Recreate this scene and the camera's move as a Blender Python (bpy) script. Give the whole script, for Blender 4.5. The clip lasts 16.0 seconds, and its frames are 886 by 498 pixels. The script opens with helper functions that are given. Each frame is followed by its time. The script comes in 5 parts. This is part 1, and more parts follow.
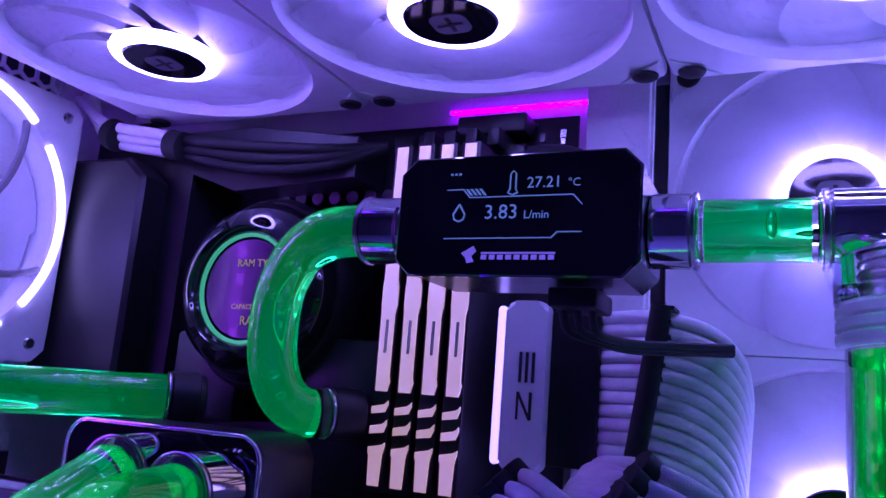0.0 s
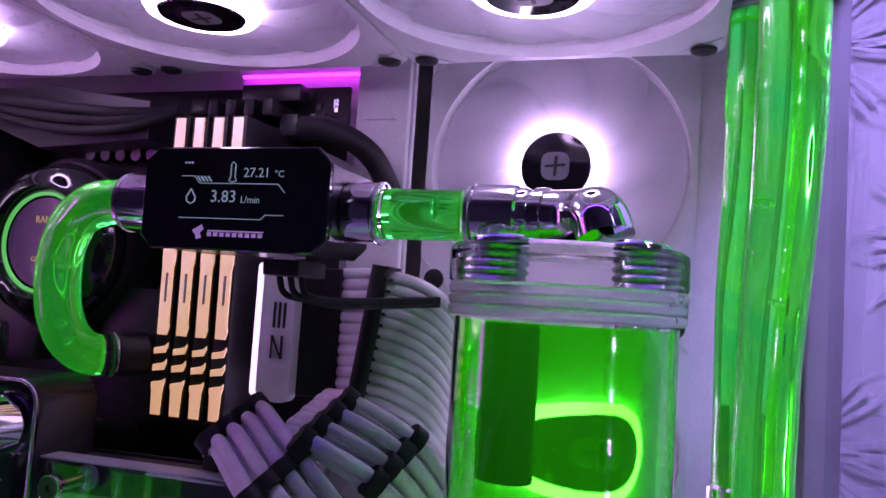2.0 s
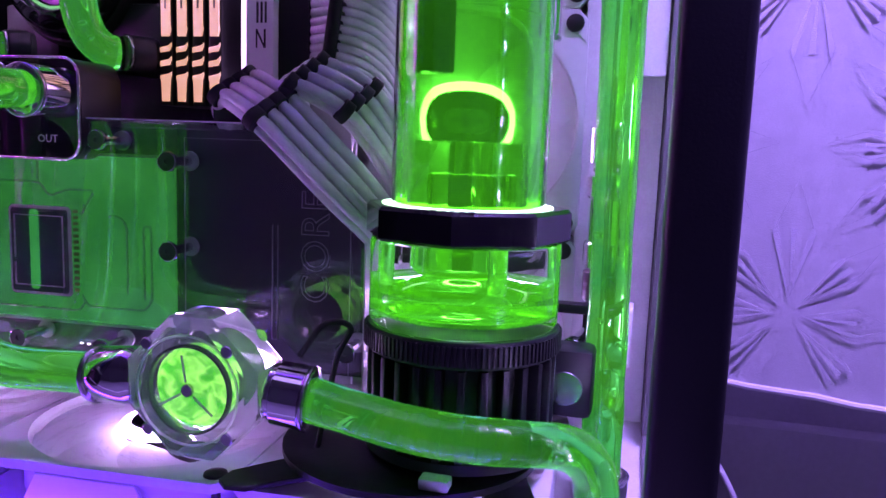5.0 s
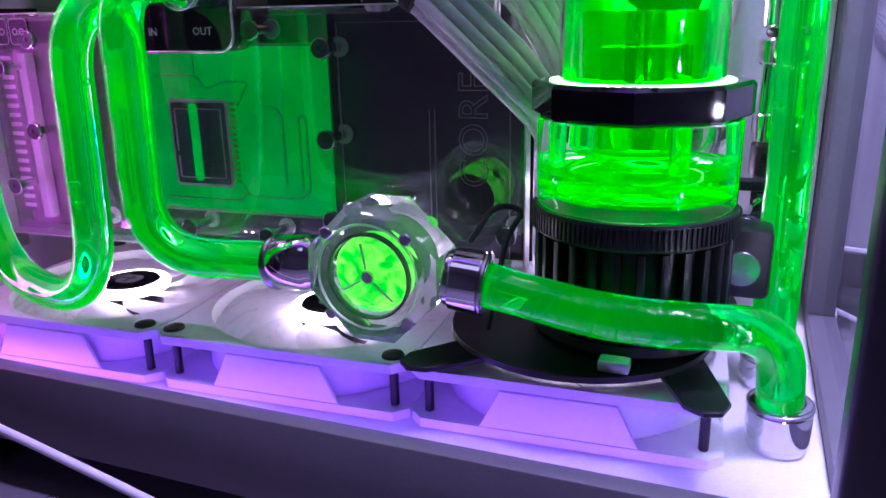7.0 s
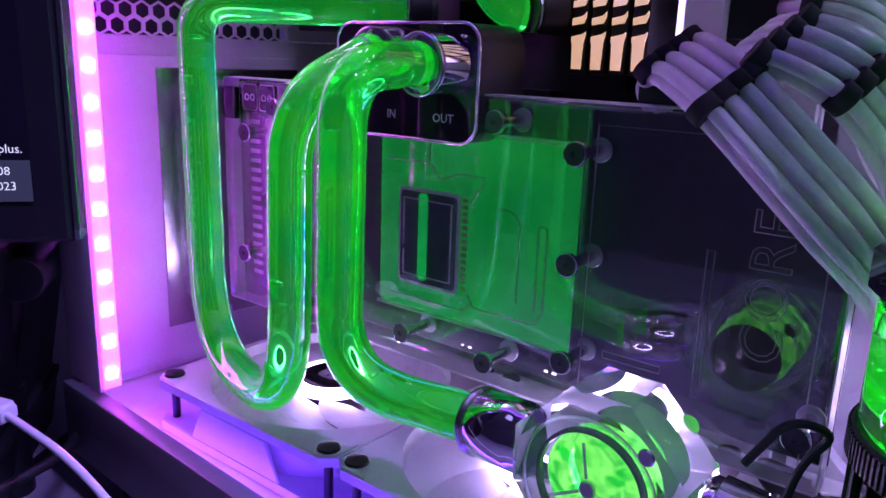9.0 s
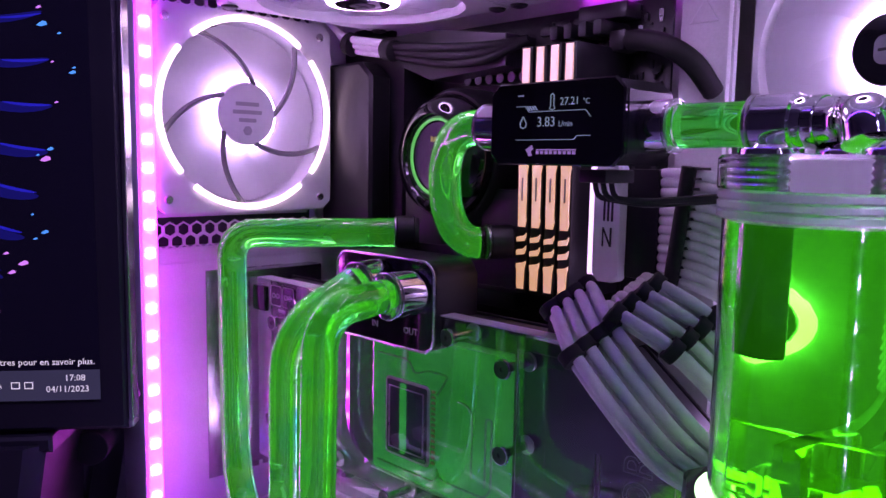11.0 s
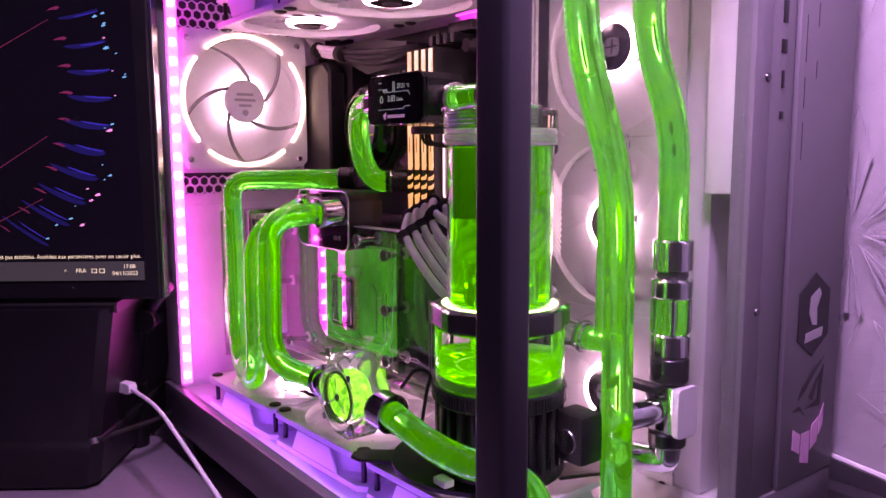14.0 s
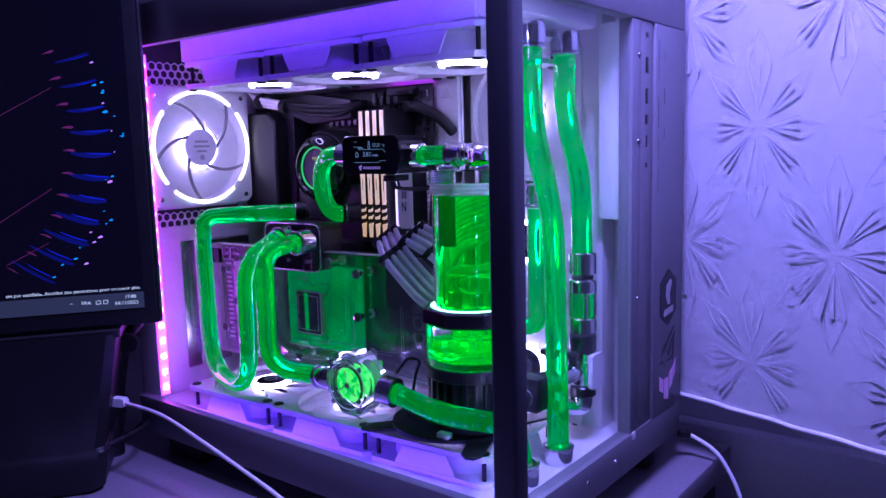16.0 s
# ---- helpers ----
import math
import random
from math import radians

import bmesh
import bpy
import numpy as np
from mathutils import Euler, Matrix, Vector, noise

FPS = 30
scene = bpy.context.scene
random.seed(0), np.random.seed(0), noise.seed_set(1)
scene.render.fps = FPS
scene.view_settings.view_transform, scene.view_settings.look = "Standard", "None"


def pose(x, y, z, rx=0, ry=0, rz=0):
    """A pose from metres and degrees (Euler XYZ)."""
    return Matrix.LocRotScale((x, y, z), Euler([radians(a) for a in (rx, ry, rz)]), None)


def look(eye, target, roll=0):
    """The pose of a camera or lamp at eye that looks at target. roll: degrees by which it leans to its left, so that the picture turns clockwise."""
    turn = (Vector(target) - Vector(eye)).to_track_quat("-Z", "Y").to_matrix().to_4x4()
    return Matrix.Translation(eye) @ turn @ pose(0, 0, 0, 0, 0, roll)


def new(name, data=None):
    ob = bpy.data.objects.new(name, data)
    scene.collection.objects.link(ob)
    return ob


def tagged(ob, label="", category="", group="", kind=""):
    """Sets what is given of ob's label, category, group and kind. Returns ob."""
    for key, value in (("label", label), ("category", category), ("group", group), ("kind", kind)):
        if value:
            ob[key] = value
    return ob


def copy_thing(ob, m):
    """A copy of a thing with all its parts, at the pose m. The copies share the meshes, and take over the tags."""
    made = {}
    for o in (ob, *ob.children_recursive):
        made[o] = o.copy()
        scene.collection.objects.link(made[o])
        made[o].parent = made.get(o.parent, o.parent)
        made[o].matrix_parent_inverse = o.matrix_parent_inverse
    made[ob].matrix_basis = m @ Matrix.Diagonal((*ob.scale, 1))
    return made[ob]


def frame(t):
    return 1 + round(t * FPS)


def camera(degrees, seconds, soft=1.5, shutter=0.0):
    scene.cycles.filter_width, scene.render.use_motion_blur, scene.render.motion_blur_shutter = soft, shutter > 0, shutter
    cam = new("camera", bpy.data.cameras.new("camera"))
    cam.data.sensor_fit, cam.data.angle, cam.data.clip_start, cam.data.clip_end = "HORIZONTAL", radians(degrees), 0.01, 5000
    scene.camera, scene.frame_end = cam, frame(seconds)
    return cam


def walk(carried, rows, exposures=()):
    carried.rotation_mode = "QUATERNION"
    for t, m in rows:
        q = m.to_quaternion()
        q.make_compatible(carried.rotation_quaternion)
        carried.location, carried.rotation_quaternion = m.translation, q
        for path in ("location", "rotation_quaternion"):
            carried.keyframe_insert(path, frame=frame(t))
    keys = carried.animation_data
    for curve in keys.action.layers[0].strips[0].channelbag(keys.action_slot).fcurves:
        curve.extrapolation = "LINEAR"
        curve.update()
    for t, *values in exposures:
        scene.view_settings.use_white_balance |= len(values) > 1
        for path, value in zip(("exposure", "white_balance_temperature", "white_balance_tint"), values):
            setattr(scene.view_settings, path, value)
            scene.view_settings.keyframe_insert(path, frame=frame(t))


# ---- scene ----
cam = camera(60.2, 16.0)
PATH = [
    (0, (0.016, -0.014, 0.281), (-0.811, 1.77, 0.647), 4.6),
    (0.5, (0.02, -0.011, 0.285), (-0.738, 1.806, 0.637), 3.7),
    (1, (0.029, -0.012, 0.289), (-0.671, 1.842, 0.56), 2.9),
    (1.5, (0.055, -0.023, 0.296), (-0.604, 1.853, 0.505), 3.6),
    (2, (0.087, -0.038, 0.299), (-0.517, 1.863, 0.445), 3.7),
    (2.5, (0.103, -0.059, 0.293), (-0.443, 1.864, 0.365), 3.5),
    (3, (0.108, -0.082, 0.283), (-0.407, 1.851, 0.284), 3.0),
    (3.5, (0.115, -0.099, 0.268), (-0.382, 1.837, 0.191), 2.0),
    (4, (0.117, -0.112, 0.256), (-0.375, 1.821, 0.114), 1.5),
    (4.5, (0.124, -0.117, 0.242), (-0.362, 1.81, 0.016), 2.0),
    (4.7, (0.123, -0.119, 0.231), (-0.354, 1.808, -0.011), 2.3),
    (6.8, (0.098, -0.128, 0.228), (-0.567, 1.675, -0.328), -1.3),
    (7, (0.094, -0.124, 0.231), (-0.614, 1.653, -0.353), -1.2),
    (7.5, (0.076, -0.109, 0.235), (-0.779, 1.589, -0.385), -0.4),
    (8, (0.061, -0.092, 0.235), (-0.966, 1.516, -0.363), 0.9),
    (8.5, (0.06, -0.076, 0.243), (-1.108, 1.447, -0.316), 1.6),
    (9, (0.059, -0.052, 0.25), (-1.216, 1.41, -0.237), 2.0),
    (9.5, (0.059, -0.027, 0.264), (-1.277, 1.406, -0.138), 2.1),
    (10, (0.073, -0.027, 0.29), (-1.31, 1.383, -0.029), 2.0),
    (10.2, (0.085, -0.036, 0.307), (-1.316, 1.359, 0.01), 1.6),
    (12.3, (0.252, -0.081, 0.314), (-1.298, 1.175, 0.172), 1.6),
    (12.5, (0.266, -0.082, 0.306), (-1.304, 1.148, 0.166), 1.5),
    (13, (0.309, -0.092, 0.304), (-1.279, 1.111, 0.125), 1.1),
    (13.5, (0.352, -0.108, 0.296), (-1.244, 1.077, 0.077), 0.6),
    (14, (0.382, -0.117, 0.293), (-1.198, 1.083, 0.042), -0.2),
    (14.5, (0.43, -0.152, 0.291), (-1.096, 1.113, 0.024), -0.8),
    (15, (0.458, -0.204, 0.29), (-0.999, 1.132, -0.016), -1.3),
    (15.5, (0.447, -0.262, 0.314), (-0.896, 1.194, 0.035), -1.3),
    (16, (0.414, -0.318, 0.333), (-0.814, 1.239, 0.07), -1.5),
]
EXPOSURES = [(0.0, -0.15, 4500, 58), (0.5, -0.4, 4200, 78), (1.0, -0.35, 4500, 84), (1.5, -0.2, 5800, 86), (2.0, 0.25, 7600, 10), (2.5, 0.5, 9000, 4), (3.0, 0.5, 5100, 14), (3.5, 0.4, 5100, 28), (4.5, 0.45, 6000, 46),
             (7.0, 0.85, 8600, -30), (7.5, 0.5, 5400, -48), (8.0, 0.55, 6700, -2), (8.5, 0.55, 6300, 8), (9.0, 0.45, 6300, 14), (9.5, 0.45, 9500, 22), (10.0, 0.4, 8800, 26),
             (12.5, 0.25, 6600, 24), (13.0, 0.25, 7000, 44), (13.5, 0.4, 11000, 54), (14.0, 0.7, 19000, 14), (14.5, 1.05, 26000, -46), (15.0, 1.05, 14000, -30), (15.5, 0.75, 7000, -18), (16.0, 0.3, 5300, 0)]
walk(cam, [(t, look(eye, target, roll)) for t, eye, target, roll in PATH], EXPOSURES)

# ---- world and light ----
world = bpy.data.worlds.new("world")
scene.world = world
world.use_nodes = True
world.node_tree.nodes["Background"].inputs[0].default_value = (0.4, 0.25, 1.0, 1)
world.node_tree.nodes["Background"].inputs[1].default_value = 0.05


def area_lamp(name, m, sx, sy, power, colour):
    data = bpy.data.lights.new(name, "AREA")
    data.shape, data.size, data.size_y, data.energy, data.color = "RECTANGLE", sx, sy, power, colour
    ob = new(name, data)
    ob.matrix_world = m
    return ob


# two unseen fill lamps, both added: violet on the blind, dim from above
area_lamp("added_blind_fill", look((0.23, 0.08, 0.72), (0.21, 0.38, 0.12)), 0.20, 0.08, 7.5, (0.37, 0.26, 1.0))
area_lamp("added_top_fill", look((-0.2, -0.5, 1.95), (-0.1, 0.0, 0)), 0.6, 0.6, 1.0, (0.46, 0.35, 1.0))

# ---- materials ----
MATS = {}


def mat(name, base=(0.8, 0.8, 0.8), rough=0.5, metal=0.0, emit=None, strength=0.0, trans=0.0, ior=1.45, coat=0.0, bump=0.0,
        scale=300.0, vary=0.12, alpha=1.0, sss=0.0):
    """A surface with grain at two scales in its colour, gloss and relief."""
    if name in MATS:
        return MATS[name]
    m = bpy.data.materials.new(name)
    m.use_nodes = True
    nt = m.node_tree
    b = nt.nodes["Principled BSDF"]
    b.inputs["Metallic"].default_value = metal
    b.inputs["IOR"].default_value = ior
    b.inputs["Transmission Weight"].default_value = trans
    b.inputs["Coat Weight"].default_value = coat
    b.inputs["Coat Roughness"].default_value = 0.04
    b.inputs["Alpha"].default_value = alpha
    if sss:
        b.inputs["Subsurface Weight"].default_value = sss
        b.inputs["Subsurface Radius"].default_value = (0.01, 0.01, 0.01)
    if emit:
        b.inputs["Emission Color"].default_value = (*emit, 1)
        b.inputs["Emission Strength"].default_value = strength
    tc = nt.nodes.new("ShaderNodeTexCoord")
    n1, n2 = nt.nodes.new("ShaderNodeTexNoise"), nt.nodes.new("ShaderNodeTexNoise")
    n1.inputs["Scale"].default_value, n2.inputs["Scale"].default_value = scale, scale / 14
    n1.inputs["Detail"].default_value, n2.inputs["Detail"].default_value = 2, 4
    mix = nt.nodes.new("ShaderNodeMath")
    mix.operation = "MULTIPLY"
    for n in (n1, n2):
        nt.links.new(tc.outputs["Object"], n.inputs["Vector"])
    nt.links.new(n1.outputs["Fac"], mix.inputs[0])
    nt.links.new(n2.outputs["Fac"], mix.inputs[1])
    ramp = nt.nodes.new("ShaderNodeMapRange")
    ramp.inputs["From Min"].default_value, ramp.inputs["From Max"].default_value = 0.1, 0.42
    ramp.inputs["To Min"].default_value, ramp.inputs["To Max"].default_value = 1 - vary, 1.0
    nt.links.new(mix.outputs[0], ramp.inputs["Value"])
    col = nt.nodes.new("ShaderNodeVectorMath")
    col.operation = "SCALE"
    col.inputs[0].default_value = base
    nt.links.new(ramp.outputs[0], col.inputs["Scale"])
    nt.links.new(col.outputs[0], b.inputs["Base Color"])
    rr = nt.nodes.new("ShaderNodeMapRange")
    rr.inputs["To Min"].default_value, rr.inputs["To Max"].default_value = max(0.0, rough * 0.75), min(1.0, rough * 1.25)
    nt.links.new(n2.outputs["Fac"], rr.inputs["Value"])
    nt.links.new(rr.outputs[0], b.inputs["Roughness"])
    if bump:
        bp = nt.nodes.new("ShaderNodeBump")
        bp.inputs["Strength"].default_value, bp.inputs["Distance"].default_value = bump, 0.0006
        nt.links.new(n1.outputs["Fac"], bp.inputs["Height"])
        nt.links.new(bp.outputs[0], b.inputs["Normal"])
    MATS[name] = m
    return m


WHITE = mat("white_powder_coat", (0.78, 0.78, 0.79), 0.42, bump=0.15, scale=900)
# the same white coat, greyed to stand for the case's unlit outside
SHADEWHITE = mat("outer_coat_shaded", (0.17, 0.17, 0.185), 0.45, bump=0.15, scale=900)
# the case's grey made darker still: the post's shade is in this colour
POSTGREY = mat("post_coat_shaded", (0.036, 0.038, 0.047), 0.36, bump=0.1, scale=900)
PLASTIC = mat("white_plastic", (0.80, 0.80, 0.82), 0.38, sss=0.0, vary=0.06)
BLADE = mat("frosted_blade", (0.86, 0.86, 0.90), 0.35, trans=0.35, ior=1.15, vary=0.05)
BLACK = mat("black_plastic", (0.009, 0.009, 0.011), 0.42, bump=0.1)
GLOSSBLACK = mat("gloss_black", (0.008, 0.008, 0.010), 0.08, coat=0.6)
RUBBER = mat("black_rubber", (0.011, 0.011, 0.012), 0.65, bump=0.2)
CHROME = mat("chrome", (0.80, 0.80, 0.83), 0.07, metal=1.0, vary=0.05)
STEEL = mat("brushed_steel", (0.55, 0.55, 0.57), 0.25, metal=1.0)
BRIGHTSTEEL = mat("bright_steel", (0.82, 0.82, 0.84), 0.38, metal=0.75)
DARKSTEEL = mat("dark_steel", (0.12, 0.12, 0.13), 0.3, metal=1.0)
PCB = mat("black_board", (0.012, 0.012, 0.015), 0.4, bump=0.5, scale=250, vary=0.5)
HEATSINK = mat("dark_heatsink", (0.014, 0.014, 0.018), 0.42, bump=0.2)
GOLD = mat("gold_contact", (0.7, 0.5, 0.18), 0.3, metal=1.0)
FANLED = mat("fan_led", (0.9, 0.9, 0.9), 0.5, emit=(0.62, 0.43, 1.0), strength=19.0)
REARLED = mat("ring_led", (0.9, 0.9, 0.9), 0.5, emit=(0.95, 0.72, 1.0), strength=4.0)
STRIPLED = mat("strip_led", (0.9, 0.9, 0.9), 0.5, emit=(0.64, 0.02, 1.0), strength=8.5)
TRAYLED = mat("tray_led", (0.9, 0.9, 0.9), 0.5, emit=(0.60, 0.02, 1.0), strength=5.0)
CUTEDGE = mat("cut_acrylic_edge", (0.92, 0.93, 0.94), 0.35, trans=0.35, ior=1.3, vary=0.15, bump=0.3)
LOWLED = mat("low_strip_led", (0.9, 0.9, 0.9), 0.5, emit=(0.15, 0.03, 1.0), strength=9.0)
STRIPDOT = mat("strip_dot", (0.9, 0.9, 0.9), 0.5, emit=(0.75, 0.12, 1.0), strength=32.0)
POSTDOT = mat("post_strip_dot", (0.9, 0.9, 0.9), 0.5, emit=(0.50, 0.42, 1.0), strength=150.0)
RAMLED = mat("ram_diffuser", (0.9, 0.9, 0.9), 0.5, emit=(0.95, 0.54, 0.27), strength=0.5)
GREENRING = mat("green_ring", (0.1, 0.5, 0.1), 0.4, emit=(0.10, 0.60, 0.16), strength=0.6)
RESLED = mat("reservoir_led", (0.9, 0.9, 0.9), 0.5, emit=(0.45, 1.0, 0.5), strength=3.0)
TEXTBLUE = mat("oled_text", (0.3, 0.4, 0.5), 0.5, emit=(0.30, 0.46, 0.60), strength=0.30)
TEXTVIOLET = mat("oled_mark", (0.3, 0.3, 0.5), 0.5, emit=(0.30, 0.18, 0.50), strength=0.5)
TEXTYELLOW = mat("screen_yellow", (0.5, 0.5, 0.1), 0.5, emit=(0.50, 0.45, 0.12), strength=0.35)
HUBGREY = mat("hub_print_dim_strut", (0.20, 0.20, 0.22), 0.4)
TEXTGREY = mat("printed_grey", (0.45, 0.45, 0.47), 0.5)
PRINTBLACK = mat("printed_black", (0.02, 0.02, 0.024), 0.5)
SCREENDARK = mat("round_screen", (0.012, 0.010, 0.02), 0.22, emit=(0.03, 0.01, 0.07), strength=0.3, coat=0.12)


def coolant(name, deep, light, scale, trans, ior, glow):
    """Dyed coolant: two greens in drifting streaks, clear to a degree; streaks and added glow stand for LED light in
    it.
    """
    m = bpy.data.materials.new(name)
    m.use_nodes = True
    nt = m.node_tree
    b = nt.nodes["Principled BSDF"]
    b.inputs["Roughness"].default_value, b.inputs["IOR"].default_value = 0.02, ior
    b.inputs["Transmission Weight"].default_value = trans
    tc = nt.nodes.new("ShaderNodeTexCoord")
    n1, n2 = nt.nodes.new("ShaderNodeTexNoise"), nt.nodes.new("ShaderNodeTexNoise")
    n1.inputs["Scale"].default_value, n1.inputs["Detail"].default_value, n1.inputs["Distortion"].default_value = scale, 3, 1.2
    n2.inputs["Scale"].default_value, n2.inputs["Detail"].default_value = scale * 0.35, 1
    for n in (n1, n2):
        nt.links.new(tc.outputs["Object"], n.inputs["Vector"])
    ramp = nt.nodes.new("ShaderNodeMapRange")
    ramp.inputs["From Min"].default_value, ramp.inputs["From Max"].default_value = 0.38, 0.66
    nt.links.new(n1.outputs["Fac"], ramp.inputs["Value"])
    mix = nt.nodes.new("ShaderNodeMix")
    mix.data_type = "RGBA"
    mix.inputs["A"].default_value, mix.inputs["B"].default_value = (*deep, 1), (*light, 1)
    nt.links.new(ramp.outputs[0], mix.inputs["Factor"])
    nt.links.new(mix.outputs["Result"], b.inputs["Base Color"])
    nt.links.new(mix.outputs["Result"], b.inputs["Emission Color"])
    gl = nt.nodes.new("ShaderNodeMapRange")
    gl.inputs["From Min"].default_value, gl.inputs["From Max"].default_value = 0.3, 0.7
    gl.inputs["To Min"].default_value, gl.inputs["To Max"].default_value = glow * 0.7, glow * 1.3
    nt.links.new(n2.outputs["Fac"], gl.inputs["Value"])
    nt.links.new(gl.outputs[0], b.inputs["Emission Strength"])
    bp = nt.nodes.new("ShaderNodeBump")
    bp.inputs["Strength"].default_value, bp.inputs["Distance"].default_value = 0.12, 0.001
    nt.links.new(n1.outputs["Fac"], bp.inputs["Height"])
    nt.links.new(bp.outputs[0], b.inputs["Normal"])
    return m


# last value: added glow, in place of LED light scattered in the liquid
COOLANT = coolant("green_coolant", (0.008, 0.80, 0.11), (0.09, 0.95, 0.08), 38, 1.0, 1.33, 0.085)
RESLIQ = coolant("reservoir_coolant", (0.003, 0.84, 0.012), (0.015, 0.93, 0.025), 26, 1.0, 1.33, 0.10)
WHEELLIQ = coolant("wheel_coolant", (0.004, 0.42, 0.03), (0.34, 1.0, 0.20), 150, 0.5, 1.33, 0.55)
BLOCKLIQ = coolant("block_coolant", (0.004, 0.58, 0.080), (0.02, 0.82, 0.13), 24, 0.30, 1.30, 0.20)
ACRYLIC = mat("clear_acrylic", (0.97, 0.98, 0.98), 0.02, trans=1.0, ior=1.30, vary=0.02)
TUBEWALL = mat("tube_wall", (0.95, 0.99, 0.95), 0.01, trans=1.0, ior=1.46, vary=0.02)
FROST = mat("frosted_acrylic", (0.90, 0.92, 0.93), 0.30, trans=0.85, ior=1.35, vary=0.05)
SLEEVE = mat("white_woven_sleeve", (0.90, 0.90, 0.91), 0.36, bump=0.7, scale=2600, vary=0.15)
WALLPAINT = mat("wall_paint", (0.55, 0.54, 0.58), 0.8, bump=0.2, scale=200)
DESK = mat("desk_laminate", (0.27, 0.25, 0.28), 0.38, bump=0.1, scale=260, vary=0.2)
BLIND = mat("blind_fabric", (0.78, 0.78, 0.80), 0.75, bump=0.25, scale=1200, vary=0.1)
BLINDPRINT = mat("blind_print", (0.47, 0.47, 0.50), 0.7, bump=0.5, scale=1200)

glass = bpy.data.materials.new("front_glass")
glass.use_nodes = True
gnt = glass.node_tree
gnt.nodes.remove(gnt.nodes["Principled BSDF"])
g_t, g_g, g_m, g_f = [gnt.nodes.new(n) for n in ("ShaderNodeBsdfTransparent", "ShaderNodeBsdfGlossy", "ShaderNodeMixShader", "ShaderNodeLayerWeight")]
g_t.inputs[0].default_value = (0.94, 0.96, 0.95, 1)
g_g.inputs["Roughness"].default_value = 0.01
g_f.inputs["Blend"].default_value = 0.5
g_p, g_a = gnt.nodes.new("ShaderNodeMath"), gnt.nodes.new("ShaderNodeMath")
g_p.operation, g_p.inputs[1].default_value = "POWER", 4.0
g_a.operation, g_a.inputs[1].default_value, g_a.inputs[2].default_value = "MULTIPLY_ADD", 0.20, 0.03
gnt.links.new(g_f.outputs["Facing"], g_p.inputs[0])
gnt.links.new(g_p.outputs[0], g_a.inputs[0])
gnt.links.new(g_a.outputs[0], g_m.inputs[0])
gnt.links.new(g_t.outputs[0], g_m.inputs[1])
gnt.links.new(g_g.outputs[0], g_m.inputs[2])
gnt.links.new(g_m.outputs[0], gnt.nodes["Material Output"].inputs["Surface"])


cover_glass = glass.copy()
cover_glass.name = "block_cover_glass"
for nd in cover_glass.node_tree.nodes:
    if nd.type == "MATH" and nd.operation == "MULTIPLY_ADD":
        nd.inputs[1].default_value, nd.inputs[2].default_value = 0.50, 0.17

# ---- builders ----
def thing(name, label, category, group="", kind="", at=(0, 0, 0)):
    ob = new(name)
    ob.empty_display_size = 0.02
    ob.matrix_world = Matrix.Translation(at)
    return tagged(ob, label, category, group, kind)


def part(name, bm, material, parent=None, label="", smooth=True):
    """Link a bmesh as one mesh object, under a thing or a part."""
    me = bpy.data.meshes.new(name)
    bmesh.ops.recalc_face_normals(bm, faces=bm.faces)
    for f in bm.faces:
        f.smooth = smooth
    if smooth:
        for e in bm.edges:
            if len(e.link_faces) == 2 and e.calc_face_angle(0) > 0.72:
                e.smooth = False
    bm.to_mesh(me)
    bm.free()
    me.materials.append(material)
    ob = new(name, me)
    if parent:
        ob.parent = parent
    if label:
        ob["label"] = label
    return ob


def box(x0, x1, y0, y1, z0, z1, bevel=0.0006, seg=2, bm=None):
    bm = bm or bmesh.new()
    r = bmesh.ops.create_cube(bm, size=1)
    vs = r["verts"]
    for v in vs:
        v.co = Vector(((x0 + x1) / 2 + v.co.x * (x1 - x0), (y0 + y1) / 2 + v.co.y * (y1 - y0), (z0 + z1) / 2 + v.co.z * (z1 - z0)))
    if bevel:
        es = list({e for v in vs for e in v.link_edges})
        bmesh.ops.bevel(bm, geom=es, offset=bevel, segments=seg, affect="EDGES", profile=0.5)
    return bm


def lathe(profile, seg=32, m=None, bm=None, closed=False):
    """Turn (radius, height) pairs round the z axis."""
    bm = bm or bmesh.new()
    m = m or Matrix()
    rings = []
    for r, h in profile:
        if r < 1e-6:
            rings.append([bm.verts.new(m @ Vector((0, 0, h)))])
        else:
            rings.append([bm.verts.new(m @ Vector((r * math.cos(a), r * math.sin(a), h))) for a in (2 * math.pi * i / seg for i in range(seg))])
    pairs = list(zip(rings, rings[1:])) + ([(rings[-1], rings[0])] if closed else [])
    for a, b in pairs:
        for i in range(seg):
            j = (i + 1) % seg
            q = [a[i % len(a)], a[j % len(a)], b[j % len(b)], b[i % len(b)]]
            q = [v for k, v in enumerate(q) if v not in q[:k]]
            if len(q) > 2:
                bm.faces.new(q)
    return bm


def along(p, q):
    """The pose at p whose z axis points to q."""
    d = Vector(q) - Vector(p)
    return Matrix.Translation(p) @ d.to_track_quat("Z", "Y").to_matrix().to_4x4()


def rod(p, q, r, seg=24, cap=0.0004, bm=None):
    h = (Vector(q) - Vector(p)).length
    c = min(cap, r * 0.4)
    return lathe([(0, 0), (r - c, 0), (r, c), (r, h - c), (r - c, h), (0, h)], seg, along(p, q), bm)


